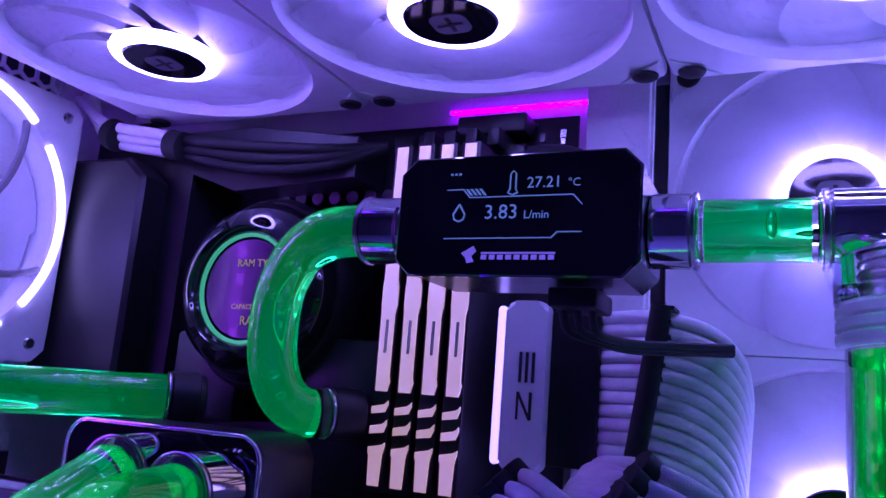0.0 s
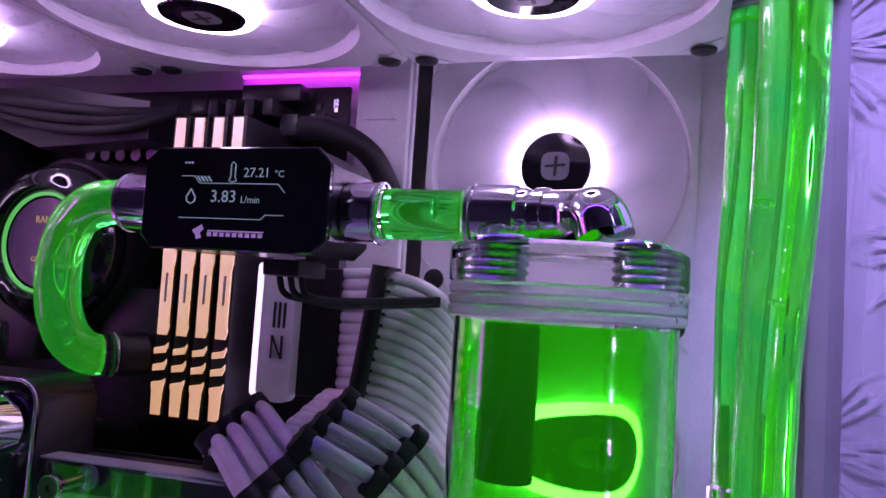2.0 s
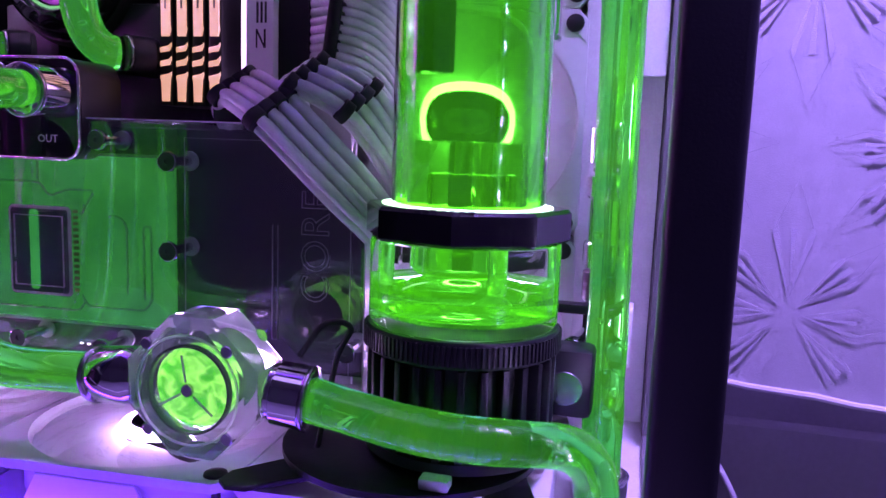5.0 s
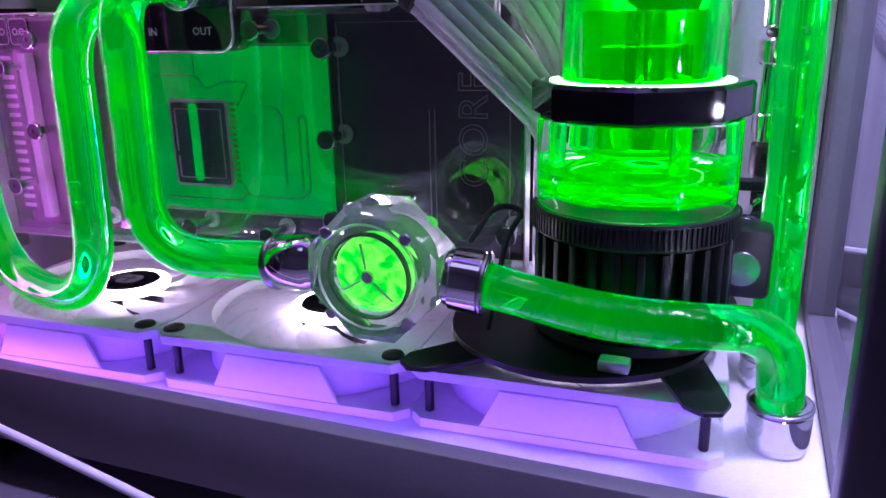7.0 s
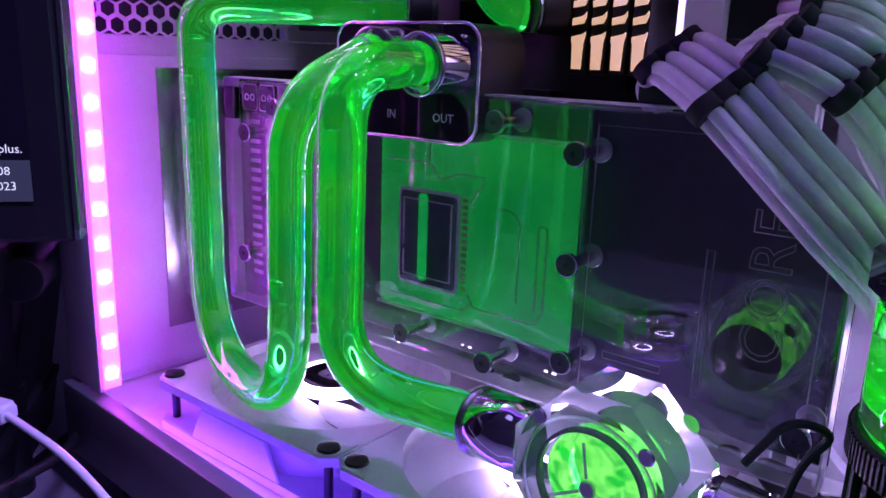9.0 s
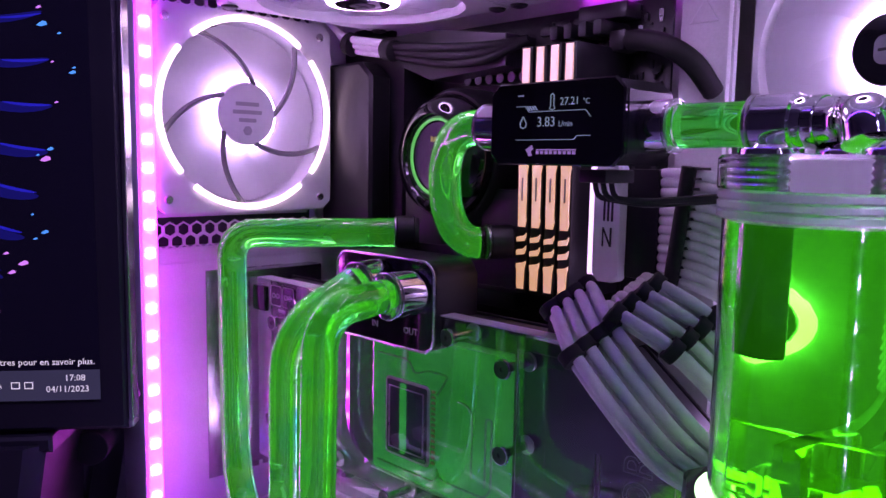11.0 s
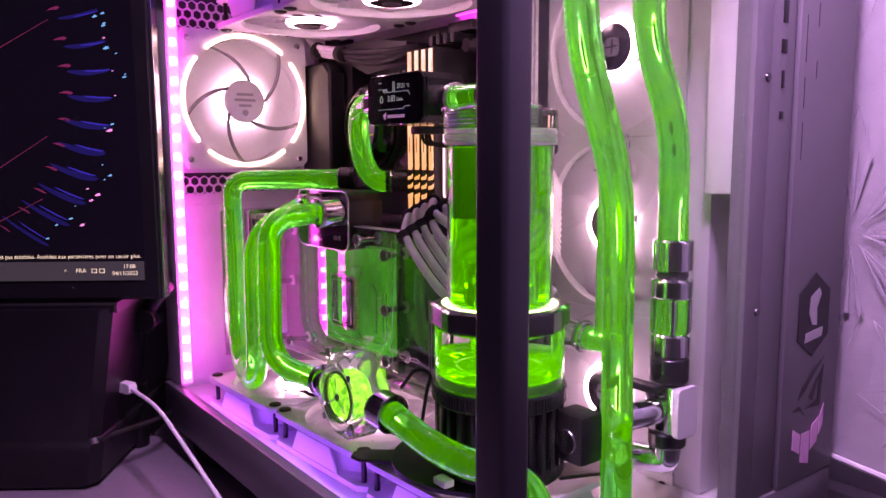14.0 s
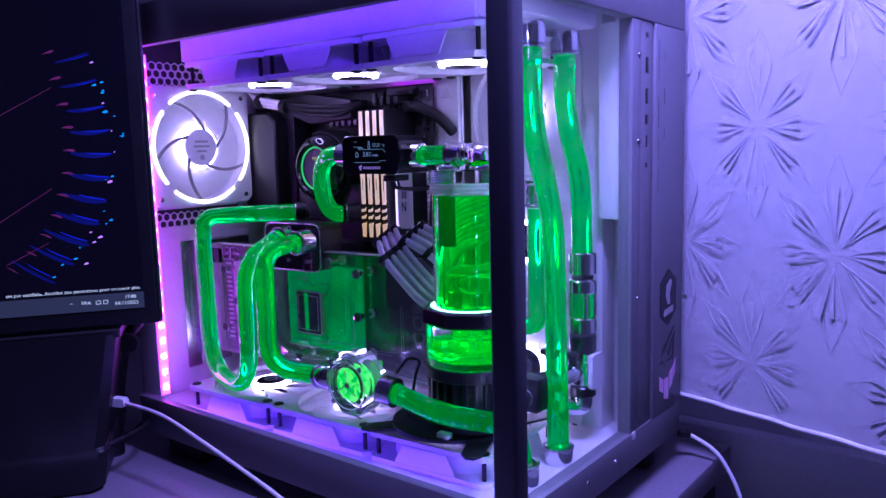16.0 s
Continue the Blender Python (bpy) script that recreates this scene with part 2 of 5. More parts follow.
def fillet(points, radius, steps=7):
    """Round the corners of a line of points."""
    ps = [Vector(p) for p in points]
    out = [ps[0]]
    radii = radius if isinstance(radius, tuple) else (radius,) * len(ps)
    for a, b, c, rad in zip(ps, ps[1:], ps[2:], radii):
        r = min(rad, (a - b).length * 0.49, (c - b).length * 0.49)
        s, e = b + (a - b).normalized() * r, b + (c - b).normalized() * r
        for k in range(steps + 1):
            t = k / steps
            out.append(s * (1 - t) ** 2 + b * 2 * t * (1 - t) + e * t * t)
    return out + [ps[-1]]


def pipe(points, r, seg=20, bm=None, wob=0.0, seed=0.0):
    """A round bar along the points, its ends closed."""
    bm = bm or bmesh.new()
    ps = [Vector(p) for p in points]
    ps = [p for i, p in enumerate(ps) if i == 0 or (p - ps[i - 1]).length > 1e-5]
    up, rings = None, []
    for i, p in enumerate(ps):
        d = (ps[min(i + 1, len(ps) - 1)] - ps[max(i - 1, 0)]).normalized()
        if up is None:
            up = d.orthogonal().normalized()
        up = (up - d * up.dot(d)).normalized()
        side = d.cross(up)
        rr = r * (1 + wob * noise.noise(p * 60 + Vector((seed, 0, 0))))
        rings.append([bm.verts.new(p + up * (rr * math.cos(a)) + side * (rr * math.sin(a))) for a in (2 * math.pi * k / seg for k in range(seg))])
    for a, b in zip(rings, rings[1:]):
        for k in range(seg):
            bm.faces.new((a[k], a[(k + 1) % seg], b[(k + 1) % seg], b[k]))
    bm.faces.new(rings[0][::-1])
    bm.faces.new(rings[-1])
    return bm


def plate(outline, z0, z1, m=None, bevel=0.0004, bm=None):
    """A flat plate of the outline (x, y), from z0 to z1, then put at the pose m."""
    bm = bm or bmesh.new()
    lo = [bm.verts.new((x, y, z0)) for x, y in outline]
    hi = [bm.verts.new((x, y, z1)) for x, y in outline]
    fs = [bm.faces.new(lo[::-1]), bm.faces.new(hi)]
    n = len(lo)
    fs += [bm.faces.new((lo[i], lo[(i + 1) % n], hi[(i + 1) % n], hi[i])) for i in range(n)]
    vs = lo + hi
    if bevel:
        r = bmesh.ops.bevel(bm, geom=[e for e in fs[0].edges] + [e for e in fs[1].edges], offset=bevel, segments=1, affect="EDGES")
        vs = list(set(v for f in r["faces"] for v in f.verts) | set(v for v in vs if v.is_valid))
    if m:
        for v in vs:
            v.co = m @ v.co
    return bm


def round_rect(w, h, r, n=6):
    out = []
    for cx, cy, a0 in ((w / 2 - r, h / 2 - r, 0), (-w / 2 + r, h / 2 - r, 90), (-w / 2 + r, -h / 2 + r, 180), (w / 2 - r, -h / 2 + r, 270)):
        out += [(cx + r * math.cos(radians(a0 + 90 * k / n)), cy + r * math.sin(radians(a0 + 90 * k / n))) for k in range(n + 1)]
    return out


def flange(size, hole, z0, z1, corner=0.007, n=64, bm=None):
    """A square plate with rounded corners and a round hole."""
    bm = bm or bmesh.new()
    outer, inner = [], []
    for k in range(n):
        a = 2 * math.pi * (k + 0.5) / n
        c, s = math.cos(a), math.sin(a)
        h = size / 2
        d = h / max(abs(c), abs(s))
        x, y = c * d, s * d
        kx, ky = h - corner, h - corner
        if abs(x) > kx and abs(y) > ky:
            ox, oy = abs(x) - kx, abs(y) - ky
            l = math.hypot(ox, oy)
            x, y = math.copysign(kx + ox / l * corner, x), math.copysign(ky + oy / l * corner, y)
        outer.append((x, y))
        inner.append((c * hole, s * hole))
    rows = [[bm.verts.new((x, y, z)) for x, y in ring] for ring, z in ((outer, z0), (outer, z1), (inner, z1), (inner, z0))]
    for a, b in zip(rows, rows[1:] + rows[:1]):
        for k in range(n):
            bm.faces.new((a[k], a[(k + 1) % n], b[(k + 1) % n], b[k]))
    return bm


def words(name, text, size, m, material, parent=None, depth=0.0002, align="CENTER"):
    """Raised or printed writing, in the built-in font, at the pose m."""
    cu = bpy.data.curves.new(name, "FONT")
    cu.body, cu.size, cu.align_x, cu.align_y, cu.extrude, cu.resolution_u = text, size, align, "CENTER", depth, 2
    tmp = bpy.data.objects.new(name, cu)
    me = bpy.data.meshes.new_from_object(tmp)
    bpy.data.objects.remove(tmp)
    bpy.data.curves.remove(cu)
    me.name = name
    me.transform(m)
    me.materials.append(material)
    ob = new(name, me)
    if parent:
        ob.parent = parent
    return ob


def outline_words(name, text, size, m, material, parent, stroke):
    """Engraved writing: the letters' outlines alone, as thin lines."""
    cu = bpy.data.curves.new(name, "FONT")
    cu.body, cu.size, cu.align_x, cu.align_y, cu.resolution_u = text, size, "CENTER", "CENTER", 3
    cu.fill_mode, cu.bevel_depth, cu.bevel_resolution, cu.space_character = "NONE", stroke, 0, 1.06
    tmp = bpy.data.objects.new(name, cu)
    me = bpy.data.meshes.new_from_object(tmp)
    bpy.data.objects.remove(tmp)
    bpy.data.curves.remove(cu)
    me.name = name
    me.transform(m)
    me.materials.append(material)
    ob = new(name, me)
    ob.parent = parent
    return ob


FACE = pose(0, 0, 0, 90, 0, 0)  # turns a flat outline to stand and face -y

# ---- the room ----
tagged(part("floor", box(-2.2, 2.4, -2.2, 1.6, -0.77, -0.75, 0), WALLPAINT), "plain floor of the dim room", "floor", kind="structure")
tagged(part("wall_back", box(-2.2, 2.4, 0.62, 0.68, -0.75, 2.0, 0), WALLPAINT), "grey painted wall behind the desk", "wall", kind="structure")
tagged(part("wall_front", box(-2.2, 2.4, -2.2, -2.14, -0.75, 2.0, 0), WALLPAINT), "plain painted wall", "wall", kind="structure")
tagged(part("wall_left", box(-2.26, -2.2, -2.2, 1.24, -0.75, 2.0, 0), WALLPAINT), "plain painted wall", "wall", kind="structure")
tagged(part("wall_right", box(2.4, 2.46, -2.2, 1.24, -0.75, 2.0, 0), WALLPAINT), "plain painted wall", "wall", kind="structure")
tagged(part("ceiling", box(-2.2, 2.4, -2.2, 1.24, 2.0, 2.05, 0), WALLPAINT), "plain white ceiling", "ceiling", kind="structure")

DESKZ = 0.02
desk = thing("desk", "grey laminate desk under the computer", "desk")
part("desktop", box(-1.3, 0.175, -0.45, 0.46, DESKZ - 0.028, DESKZ, 0.003), DESK, desk)
for sx, sy in ((-1.25, -0.4), (0.14, -0.4), (-1.25, 0.42), (0.14, 0.42)):
    part("desk_leg", box(sx - 0.025, sx + 0.025, sy - 0.025, sy + 0.025, -0.75, DESKZ - 0.028, 0.002), BLACK, desk)

# ---- the case ----
case = thing("computer_case", "white open-sided computer case with a shaded corner post", "computer case")
part("bottom_rail", box(-0.322, 0.1280, 0.0930, 0.1020, 0.046, 0.084, 0.0015), SHADEWHITE, case)
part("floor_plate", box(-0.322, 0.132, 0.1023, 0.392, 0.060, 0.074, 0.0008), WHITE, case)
part("front_rail", box(0.132, 0.1452, 0.1088, 0.392, 0.050, 0.082, 0.0012), SHADEWHITE, case)
part("corner_post", box(0.1283, 0.1482, 0.0922, 0.1085, 0.046, 0.475, 0.0030, 4), POSTGREY, case, "corner post, its coat darkened for shade")
part("post_seal", box(0.1360, 0.1385, 0.1087, 0.1102, 0.083, 0.433, 0.0004), RUBBER, case)
part("top_rail", box(-0.322, 0.1280, 0.0930, 0.1020, 0.436, 0.475, 0.0015), SHADEWHITE, case)
part("front_top_rail", box(0.132, 0.1452, 0.1088, 0.392, 0.434, 0.475, 0.0012), SHADEWHITE, case)
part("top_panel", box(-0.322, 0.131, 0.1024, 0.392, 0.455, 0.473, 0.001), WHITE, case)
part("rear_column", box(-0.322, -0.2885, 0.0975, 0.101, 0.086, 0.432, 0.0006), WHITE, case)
part("front_frame", box(0.132, 0.1445, 0.2795, 0.2965, 0.0822, 0.4335, 0.001), SHADEWHITE, case)
part("port_strip", box(0.132, 0.1437, 0.2970, 0.3215, 0.0822, 0.4335, 0.0006), SHADEWHITE, case)
part("front_panel", box(0.132, 0.1458, 0.3240, 0.392, 0.0822, 0.4335, 0.001), SHADEWHITE, case)
part("far_side_panel", box(-0.322, 0.1315, 0.3885, 0.392, 0.0745, 0.4545, 0.0006), WHITE, case)
for fx, fy in ((-0.27, 0.12), (0.10, 0.12), (-0.27, 0.36), (0.10, 0.36)):
    part("foot", box(fx - 0.03, fx + 0.03, fy - 0.012, fy + 0.012, DESKZ, 0.0595, 0.004), RUBBER, case)
gl = part("glass_panel", box(0.1390, 0.1415, 0.1106, 0.2793, 0.0822, 0.4338, 0), glass, case)
gl.visible_shadow = False
# rear wall: columns and bars round the fan opening and the slots
REARX = -0.3215
part("rear_wall", flange(0.130, 0.0580, 0, 0.0015, 0.001), WHITE, case).matrix_world = pose(-0.3200, 0.1690, 0.340, 0, 90, 0)


def hex_grid(y0, y1, z0, z1, pitch, hole):
    """A sheet pierced by six-sided holes, in rows that step by half."""
    bm = bmesh.new()
    dz = pitch * 0.8660
    rows = int((z1 - z0) / dz)
    cols = int((y1 - y0) / pitch)
    cells = {}
    for r in range(rows):
        for c in range(cols):
            cy, cz = y0 + pitch * (c + 0.5 + 0.5 * (r % 2)), z0 + dz * (r + 0.5)
            out = [bm.verts.new((0, cy + pitch * 0.577 * math.sin(radians(60 * k)), cz + pitch * 0.577 * math.cos(radians(60 * k)))) for k in range(6)]
            inn = [bm.verts.new((0, cy + hole * 0.577 * math.sin(radians(60 * k)), cz + hole * 0.577 * math.cos(radians(60 * k)))) for k in range(6)]
            for k in range(6):
                bm.faces.new((out[k], out[(k + 1) % 6], inn[(k + 1) % 6], inn[k]))
    bmesh.ops.remove_doubles(bm, verts=bm.verts, dist=pitch * 0.02)
    bmesh.ops.solidify(bm, geom=bm.faces[:], thickness=0.0010)
    return bm


part("rear_grille", hex_grid(0.101, 0.236, 0.256, 0.276, 0.0088, 0.0068), WHITE, case, "hexagon grille").location = (-0.3165, 0, 0)
part("rear_grille", hex_grid(0.101, 0.236, 0.405, 0.431, 0.0088, 0.0068), WHITE, case, "hexagon grille").location = (-0.3165, 0, 0)
part("rear_grille", hex_grid(0.112, 0.226, 0.284, 0.396, 0.0088, 0.0066), WHITE, case, "hexagon grille").location = (-0.3217, 0, 0)
part("rear_lower_wall", box(-0.3222, -0.3192, 0.1015, 0.3880, 0.0745, 0.2555, 0.0004), WHITE, case)
part("rear_upper_wall", box(-0.3222, -0.3192, 0.2370, 0.3880, 0.2560, 0.4545, 0.0004), WHITE, case)
# added dark sheet, standing in for the dim space behind the grille
part("dark_outside_sheet", box(-0.3290, -0.3275, 0.1015, 0.2365, 0.2560, 0.4545, 0), mat("dim_outside", (0.05, 0.05, 0.06), 0.8), case)
part("slot_frame", box(-0.3185, -0.3165, 0.118, 0.240, 0.080, 0.246, 0.0008), WHITE, case)
for k in range(3):
    part("slot_cover", box(-0.3163, -0.3150, 0.150 + 0.020 * k, 0.167 + 0.020 * k, 0.100, 0.240, 0.0005), STEEL, case)
# motherboard tray and the column beside it
part("tray", box(-0.3185, -0.0335, 0.284, 0.2875, 0.0745, 0.4545, 0.0006), WHITE, case)
part("tray_column", box(-0.0600, -0.0345, 0.2795, 0.2838, 0.100, 0.4300, 0.001), WHITE, case)
for tz in (0.385, 0.36, 0.215, 0.17):
    part("tray_slot", plate([(-0.008, -0.004), (0.008, -0.004), (0, 0.008)], 0, 0.0008, pose(-0.047, 0.2795, tz, 90, 0, 0)), WHITE, case)
part("fan_wall", box(-0.0330, 0.1315, 0.3205, 0.3235, 0.0745, 0.4545, 0.0006), WHITE, case)
part("fan_side_strip", box(0.0890, 0.1100, 0.2950, 0.3200, 0.0745, 0.4545, 0.001), WHITE, case)
part("cover_plate", box(0.1110, 0.1310, 0.2848, 0.2880, 0.268, 0.4330, 0.0015), WHITE, case, "white cable cover plate")
# the screws along the front rail
for sy in (0.150, 0.200, 0.250):
    part("rail_screw", lathe([(0, 0.0012), (0.0014, 0.0010), (0.0022, 0.0012), (0.0026, 0), (0, 0)], 16, pose(0.1445, sy, 0.0675, 0, 90, 0)), STEEL, case)
for sz in (0.405, 0.334, 0.20):
    part("frame_screw", lathe([(0, 0.0010), (0.0022, 0.0010), (0.0026, 0), (0, 0)], 16, pose(0.1445, 0.2925, sz, 0, 90, 0)), DARKSTEEL, case)
for zc, hh, w in ((0.4225, 0.004, 0.005), (0.398, 0.013, 0.005), (0.372, 0.013, 0.005), (0.3525, 0.008, 0.006), (0.3340, 0.010, 0.003), (0.3135, 0.0045, 0.0045)):
    part("port", box(0.1434, 0.1442, 0.3095 - w / 2, 0.3095 + w / 2, zc - hh / 2, zc + hh / 2, 0.0003), BLACK, case, "front port")
part("clip", box(0.1446, 0.1458, 0.2815, 0.2880, 0.076, 0.083, 0.001), WHITE, case)
part("clip", box(0.1446, 0.1458, 0.1180, 0.1260, 0.0755, 0.0825, 0.001), WHITE, case)
for sy, spans in ((0.3300, ((0.385, 0.420), (0.345, 0.372), (0.318, 0.336), (0.288, 0.310))), (0.3430, ((0.402, 0.412), (0.366, 0.380), (0.336, 0.346)))):
    for z0, z1 in spans:
        part("slit", box(0.1457, 0.1460, sy, sy + 0.0006, z0, z1, 0), PRINTBLACK, case, "fine dark slit")
# plain badges on the front panel
HEXA = [(0.0, 0.0270), (0.0190, 0.0150), (0.0190, -0.0150), (0.0, -0.0270), (-0.0190, -0.0150), (-0.0190, 0.0150)]
badge = part("badge", plate(HEXA, 0, 0.0008, pose(0.1458, 0.3565, 0.1905, 90, 0, 90)), PRINTBLACK, case, "black six-sided badge with a pale mark")
part("badge_mark", plate([(-0.006, 0.012), (0.004, 0.017), (0.007, 0.013), (0.002, 0.004), (0.003, -0.007), (-0.003, -0.006), (-0.007, 0.002)], 0.0009, 0.0012, pose(0.1458, 0.3565, 0.1905, 90, 0, 90), 0), TEXTGREY, badge)
part("badge_bar", plate([(-0.010, -0.011), (0.011, -0.009), (0.010, -0.015), (-0.011, -0.017)], 0.0009, 0.0012, pose(0.1458, 0.3565, 0.1905, 90, 0, 90), 0), TEXTGREY, badge)
for pts in ([(-0.014, -0.004), (-0.010, 0.004), (0.006, 0.015), (0.017, 0.020), (0.004, 0.010), (-0.006, 0.001)], [(-0.004, -0.011), (0.014, -0.012), (0.017, 0.015), (0.013, 0.010), (0.011, -0.008)],
            [(-0.020, -0.010), (-0.012, -0.008), (-0.004, -0.016), (-0.010, -0.011)], [(0.0, -0.004), (0.009, 0.008), (0.012, 0.010), (0.004, -0.007)]):
    part("sticker_stroke", plate(pts, 0, 0.0004, pose(0.1459, 0.3565, 0.1405, 90, 0, 90), 0), PRINTBLACK, case, "black line sticker")
STICK = mat("pink_sticker", (0.85, 0.45, 0.75), 0.35, coat=0.5)
for pts in ([(-0.018, 0.010), (-0.009, 0.005), (-0.009, -0.008), (-0.018, -0.003)], [(-0.007, 0.005), (0.003, 0.005), (0.003, -0.017), (-0.007, -0.014)],
            [(0.005, 0.008), (0.013, 0.012), (0.013, -0.004), (0.005, -0.008)], [(0.0145, 0.012), (0.0195, 0.020), (0.0195, 0.006), (0.0145, 0.000)]):
    part("sticker_piece", plate(pts, 0, 0.0004, pose(0.1459, 0.3565, 0.1085, 90, 0, 90), 0), STICK, case, "pink sticker piece")

# the light strip round the open side
strip = thing("led_strip", "purple light strip of bright dots round the case's open side", "light strip")
part("strip_band", box(-0.2880, -0.2868, 0.0990, 0.1075, 0.088, 0.430, 0.0002), STRIPLED, strip)
part("strip_band", box(-0.285, 0.118, 0.1023, 0.1030, 0.0750, 0.0815, 0.0001), LOWLED, strip)
part("strip_band", box(-0.285, 0.118, 0.1023, 0.1030, 0.440, 0.448, 0.0001), LOWLED, strip)
for k in range(21):
    part("led", box(-0.2866, -0.2856, 0.1005, 0.1055, 0.093 + 0.0162 * k, 0.098 + 0.0162 * k, 0.0003), STRIPDOT, strip)
    part("led", box(0.1299, 0.1329, 0.1092, 0.1098, 0.093 + 0.0162 * k, 0.0975 + 0.0162 * k, 0.0002), POSTDOT, strip)
part("strip_band", box(-0.122, -0.045, 0.2800, 0.2822, 0.4030, 0.4042, 0.0001), TRAYLED, strip)
part("strip_band", box(0.1292, 0.1336, 0.1087, 0.1091, 0.088, 0.430, 0.0001), PLASTIC, strip)


# ---- fans ----
def make_fan(name, label, group):
    fan = thing(name, label, "fan", group)
    fr = part("frame", flange(0.1195, 0.0570, 0.0210, 0.0250), PLASTIC, fan)
    part("lower_flange", flange(0.1195, 0.0570, 0.0, 0.0040), PLASTIC, fan)
    part("duct", lathe([(0.0572, 0.0042), (0.0572, 0.0208), (0.0592, 0.0208), (0.0592, 0.0042)], 48, closed=True), PLASTIC, fan)
    for sx in (-1, 1):
        for sy in (-1, 1):
            part("corner_pad", plate([(sx * 0.0590, sy * 0.0420), (sx * 0.0590, sy * 0.0545), (sx * 0.0545, sy * 0.0590), (sx * 0.0420, sy * 0.0590)], 0.0250, 0.0256), PLASTIC, fan)
            part("screw", lathe([(0, 0.0278), (0.0022, 0.0276), (0.0044, 0.0268), (0.0048, 0.0257), (0, 0.0257)], 16, Matrix.Translation((sx * 0.0525, sy * 0.0525, 0))), BLACK, fan)
            part("bolt", lathe([(0.0017 + 0.0003 * (i % 2), 0.0041 + 0.00082 * i) for i in range(21)], 10, Matrix.Translation((sx * 0.0525, sy * 0.0525, 0))), BLACK, fan)
    for sy in (-1, 1):
        for a in (0, 90):
            part("side_web", plate([(-0.030, 0.0042), (0.030, 0.0042), (0.022, 0.0205), (-0.022, 0.0205)], 0, 0.0016, pose(0, 0, 0, 0, 0, a) @ pose(0, sy * 0.0590 + (0.0008 if sy > 0 else 0.0008), 0, 90, 0, 0)), PLASTIC, fan)
    for k in range(9):
        bm = bmesh.new()
        rows = []
        for i in range(9):
            r = 0.0200 + (0.0556 - 0.0200) * i / 8
            sweep = radians(40 * k) + 0.55 * (i / 8) ** 1.3
            w = 0.74 + 0.12 * i / 8
            rows.append([bm.verts.new((r * math.cos(sweep + w * (j / 6 - 0.5)), r * math.sin(sweep + w * (j / 6 - 0.5)), 0.0205 - 0.0040 * (j / 6) + 0.001 * math.sin(math.pi * j / 6))) for j in range(7)])
        for a, b in zip(rows, rows[1:]):
            for j in range(6):
                bm.faces.new((a[j], a[j + 1], b[j + 1], b[j]))
        bmesh.ops.solidify(bm, geom=bm.faces[:], thickness=0.0008)
        part("blade", bm, BLADE, fan)
    part("hub", lathe([(0, 0.0250), (0.0150, 0.0250), (0.0158, 0.0242), (0.0158, 0.004), (0, 0.004)], 40), GLOSSBLACK, fan, "black hub")
    part("light_ring", lathe([(0.0160, 0.0205), (0.0160, 0.0246), (0.0196, 0.0242), (0.0206, 0.0228), (0.0200, 0.0205)], 48, closed=True), FANLED, fan, "glowing ring round the hub")
    part("hub_mark", plate(round_rect(0.0125, 0.0125, 0.0040), 0.0251, 0.0253, None, 0), HUBGREY, fan)
    part("hub_mark", plate([(-0.0007, -0.0045), (0.0007, -0.0045), (0.0012, 0.0045), (-0.0004, 0.0045)], 0.02535, 0.0255, None, 0), PRINTBLACK, fan)
    part("hub_mark", plate([(-0.0045, -0.0008), (0.0045, -0.0001), (0.0045, 0.0012), (-0.0045, 0.0005)], 0.0256, 0.0257, None, 0), PRINTBLACK, fan)
    return fan


floor_fan = make_fan("case_fan", "white case fan with a glowing hub, lying on the case floor", "floor fans")
floor_fan.matrix_world = pose(-0.2055, 0.1738, 0.0745, 0, 0, 3)
for x, y in ((-0.0852, 0.1802), (0.0350, 0.1860)):
    copy_thing(floor_fan, pose(x, y, 0.0745, 0, 0, 3))
for x in (-0.2040, -0.0830, 0.0380):
    tagged(copy_thing(floor_fan, pose(x, 0.1915, 0.4220, 180, 0, 0)), "white case fan with a glowing hub, hung under the radiator", group="top fans")
for z in (0.3605, 0.2405, 0.1205):
    tagged(copy_thing(floor_fan, pose(0.0310, 0.3180, z + 0.0025, 90, 0, 0)), "white case fan with a glowing hub, upright beside the motherboard", group="side fans")
rad = thing("radiator", "white radiator above the top fans", "radiator")
part("core", box(-0.270, 0.090, 0.136, 0.256, 0.4240, 0.4545, 0.001), WHITE, rad)
part("end_tank", box(0.0905, 0.126, 0.138, 0.254, 0.4240, 0.4540, 0.003), WHITE, rad)


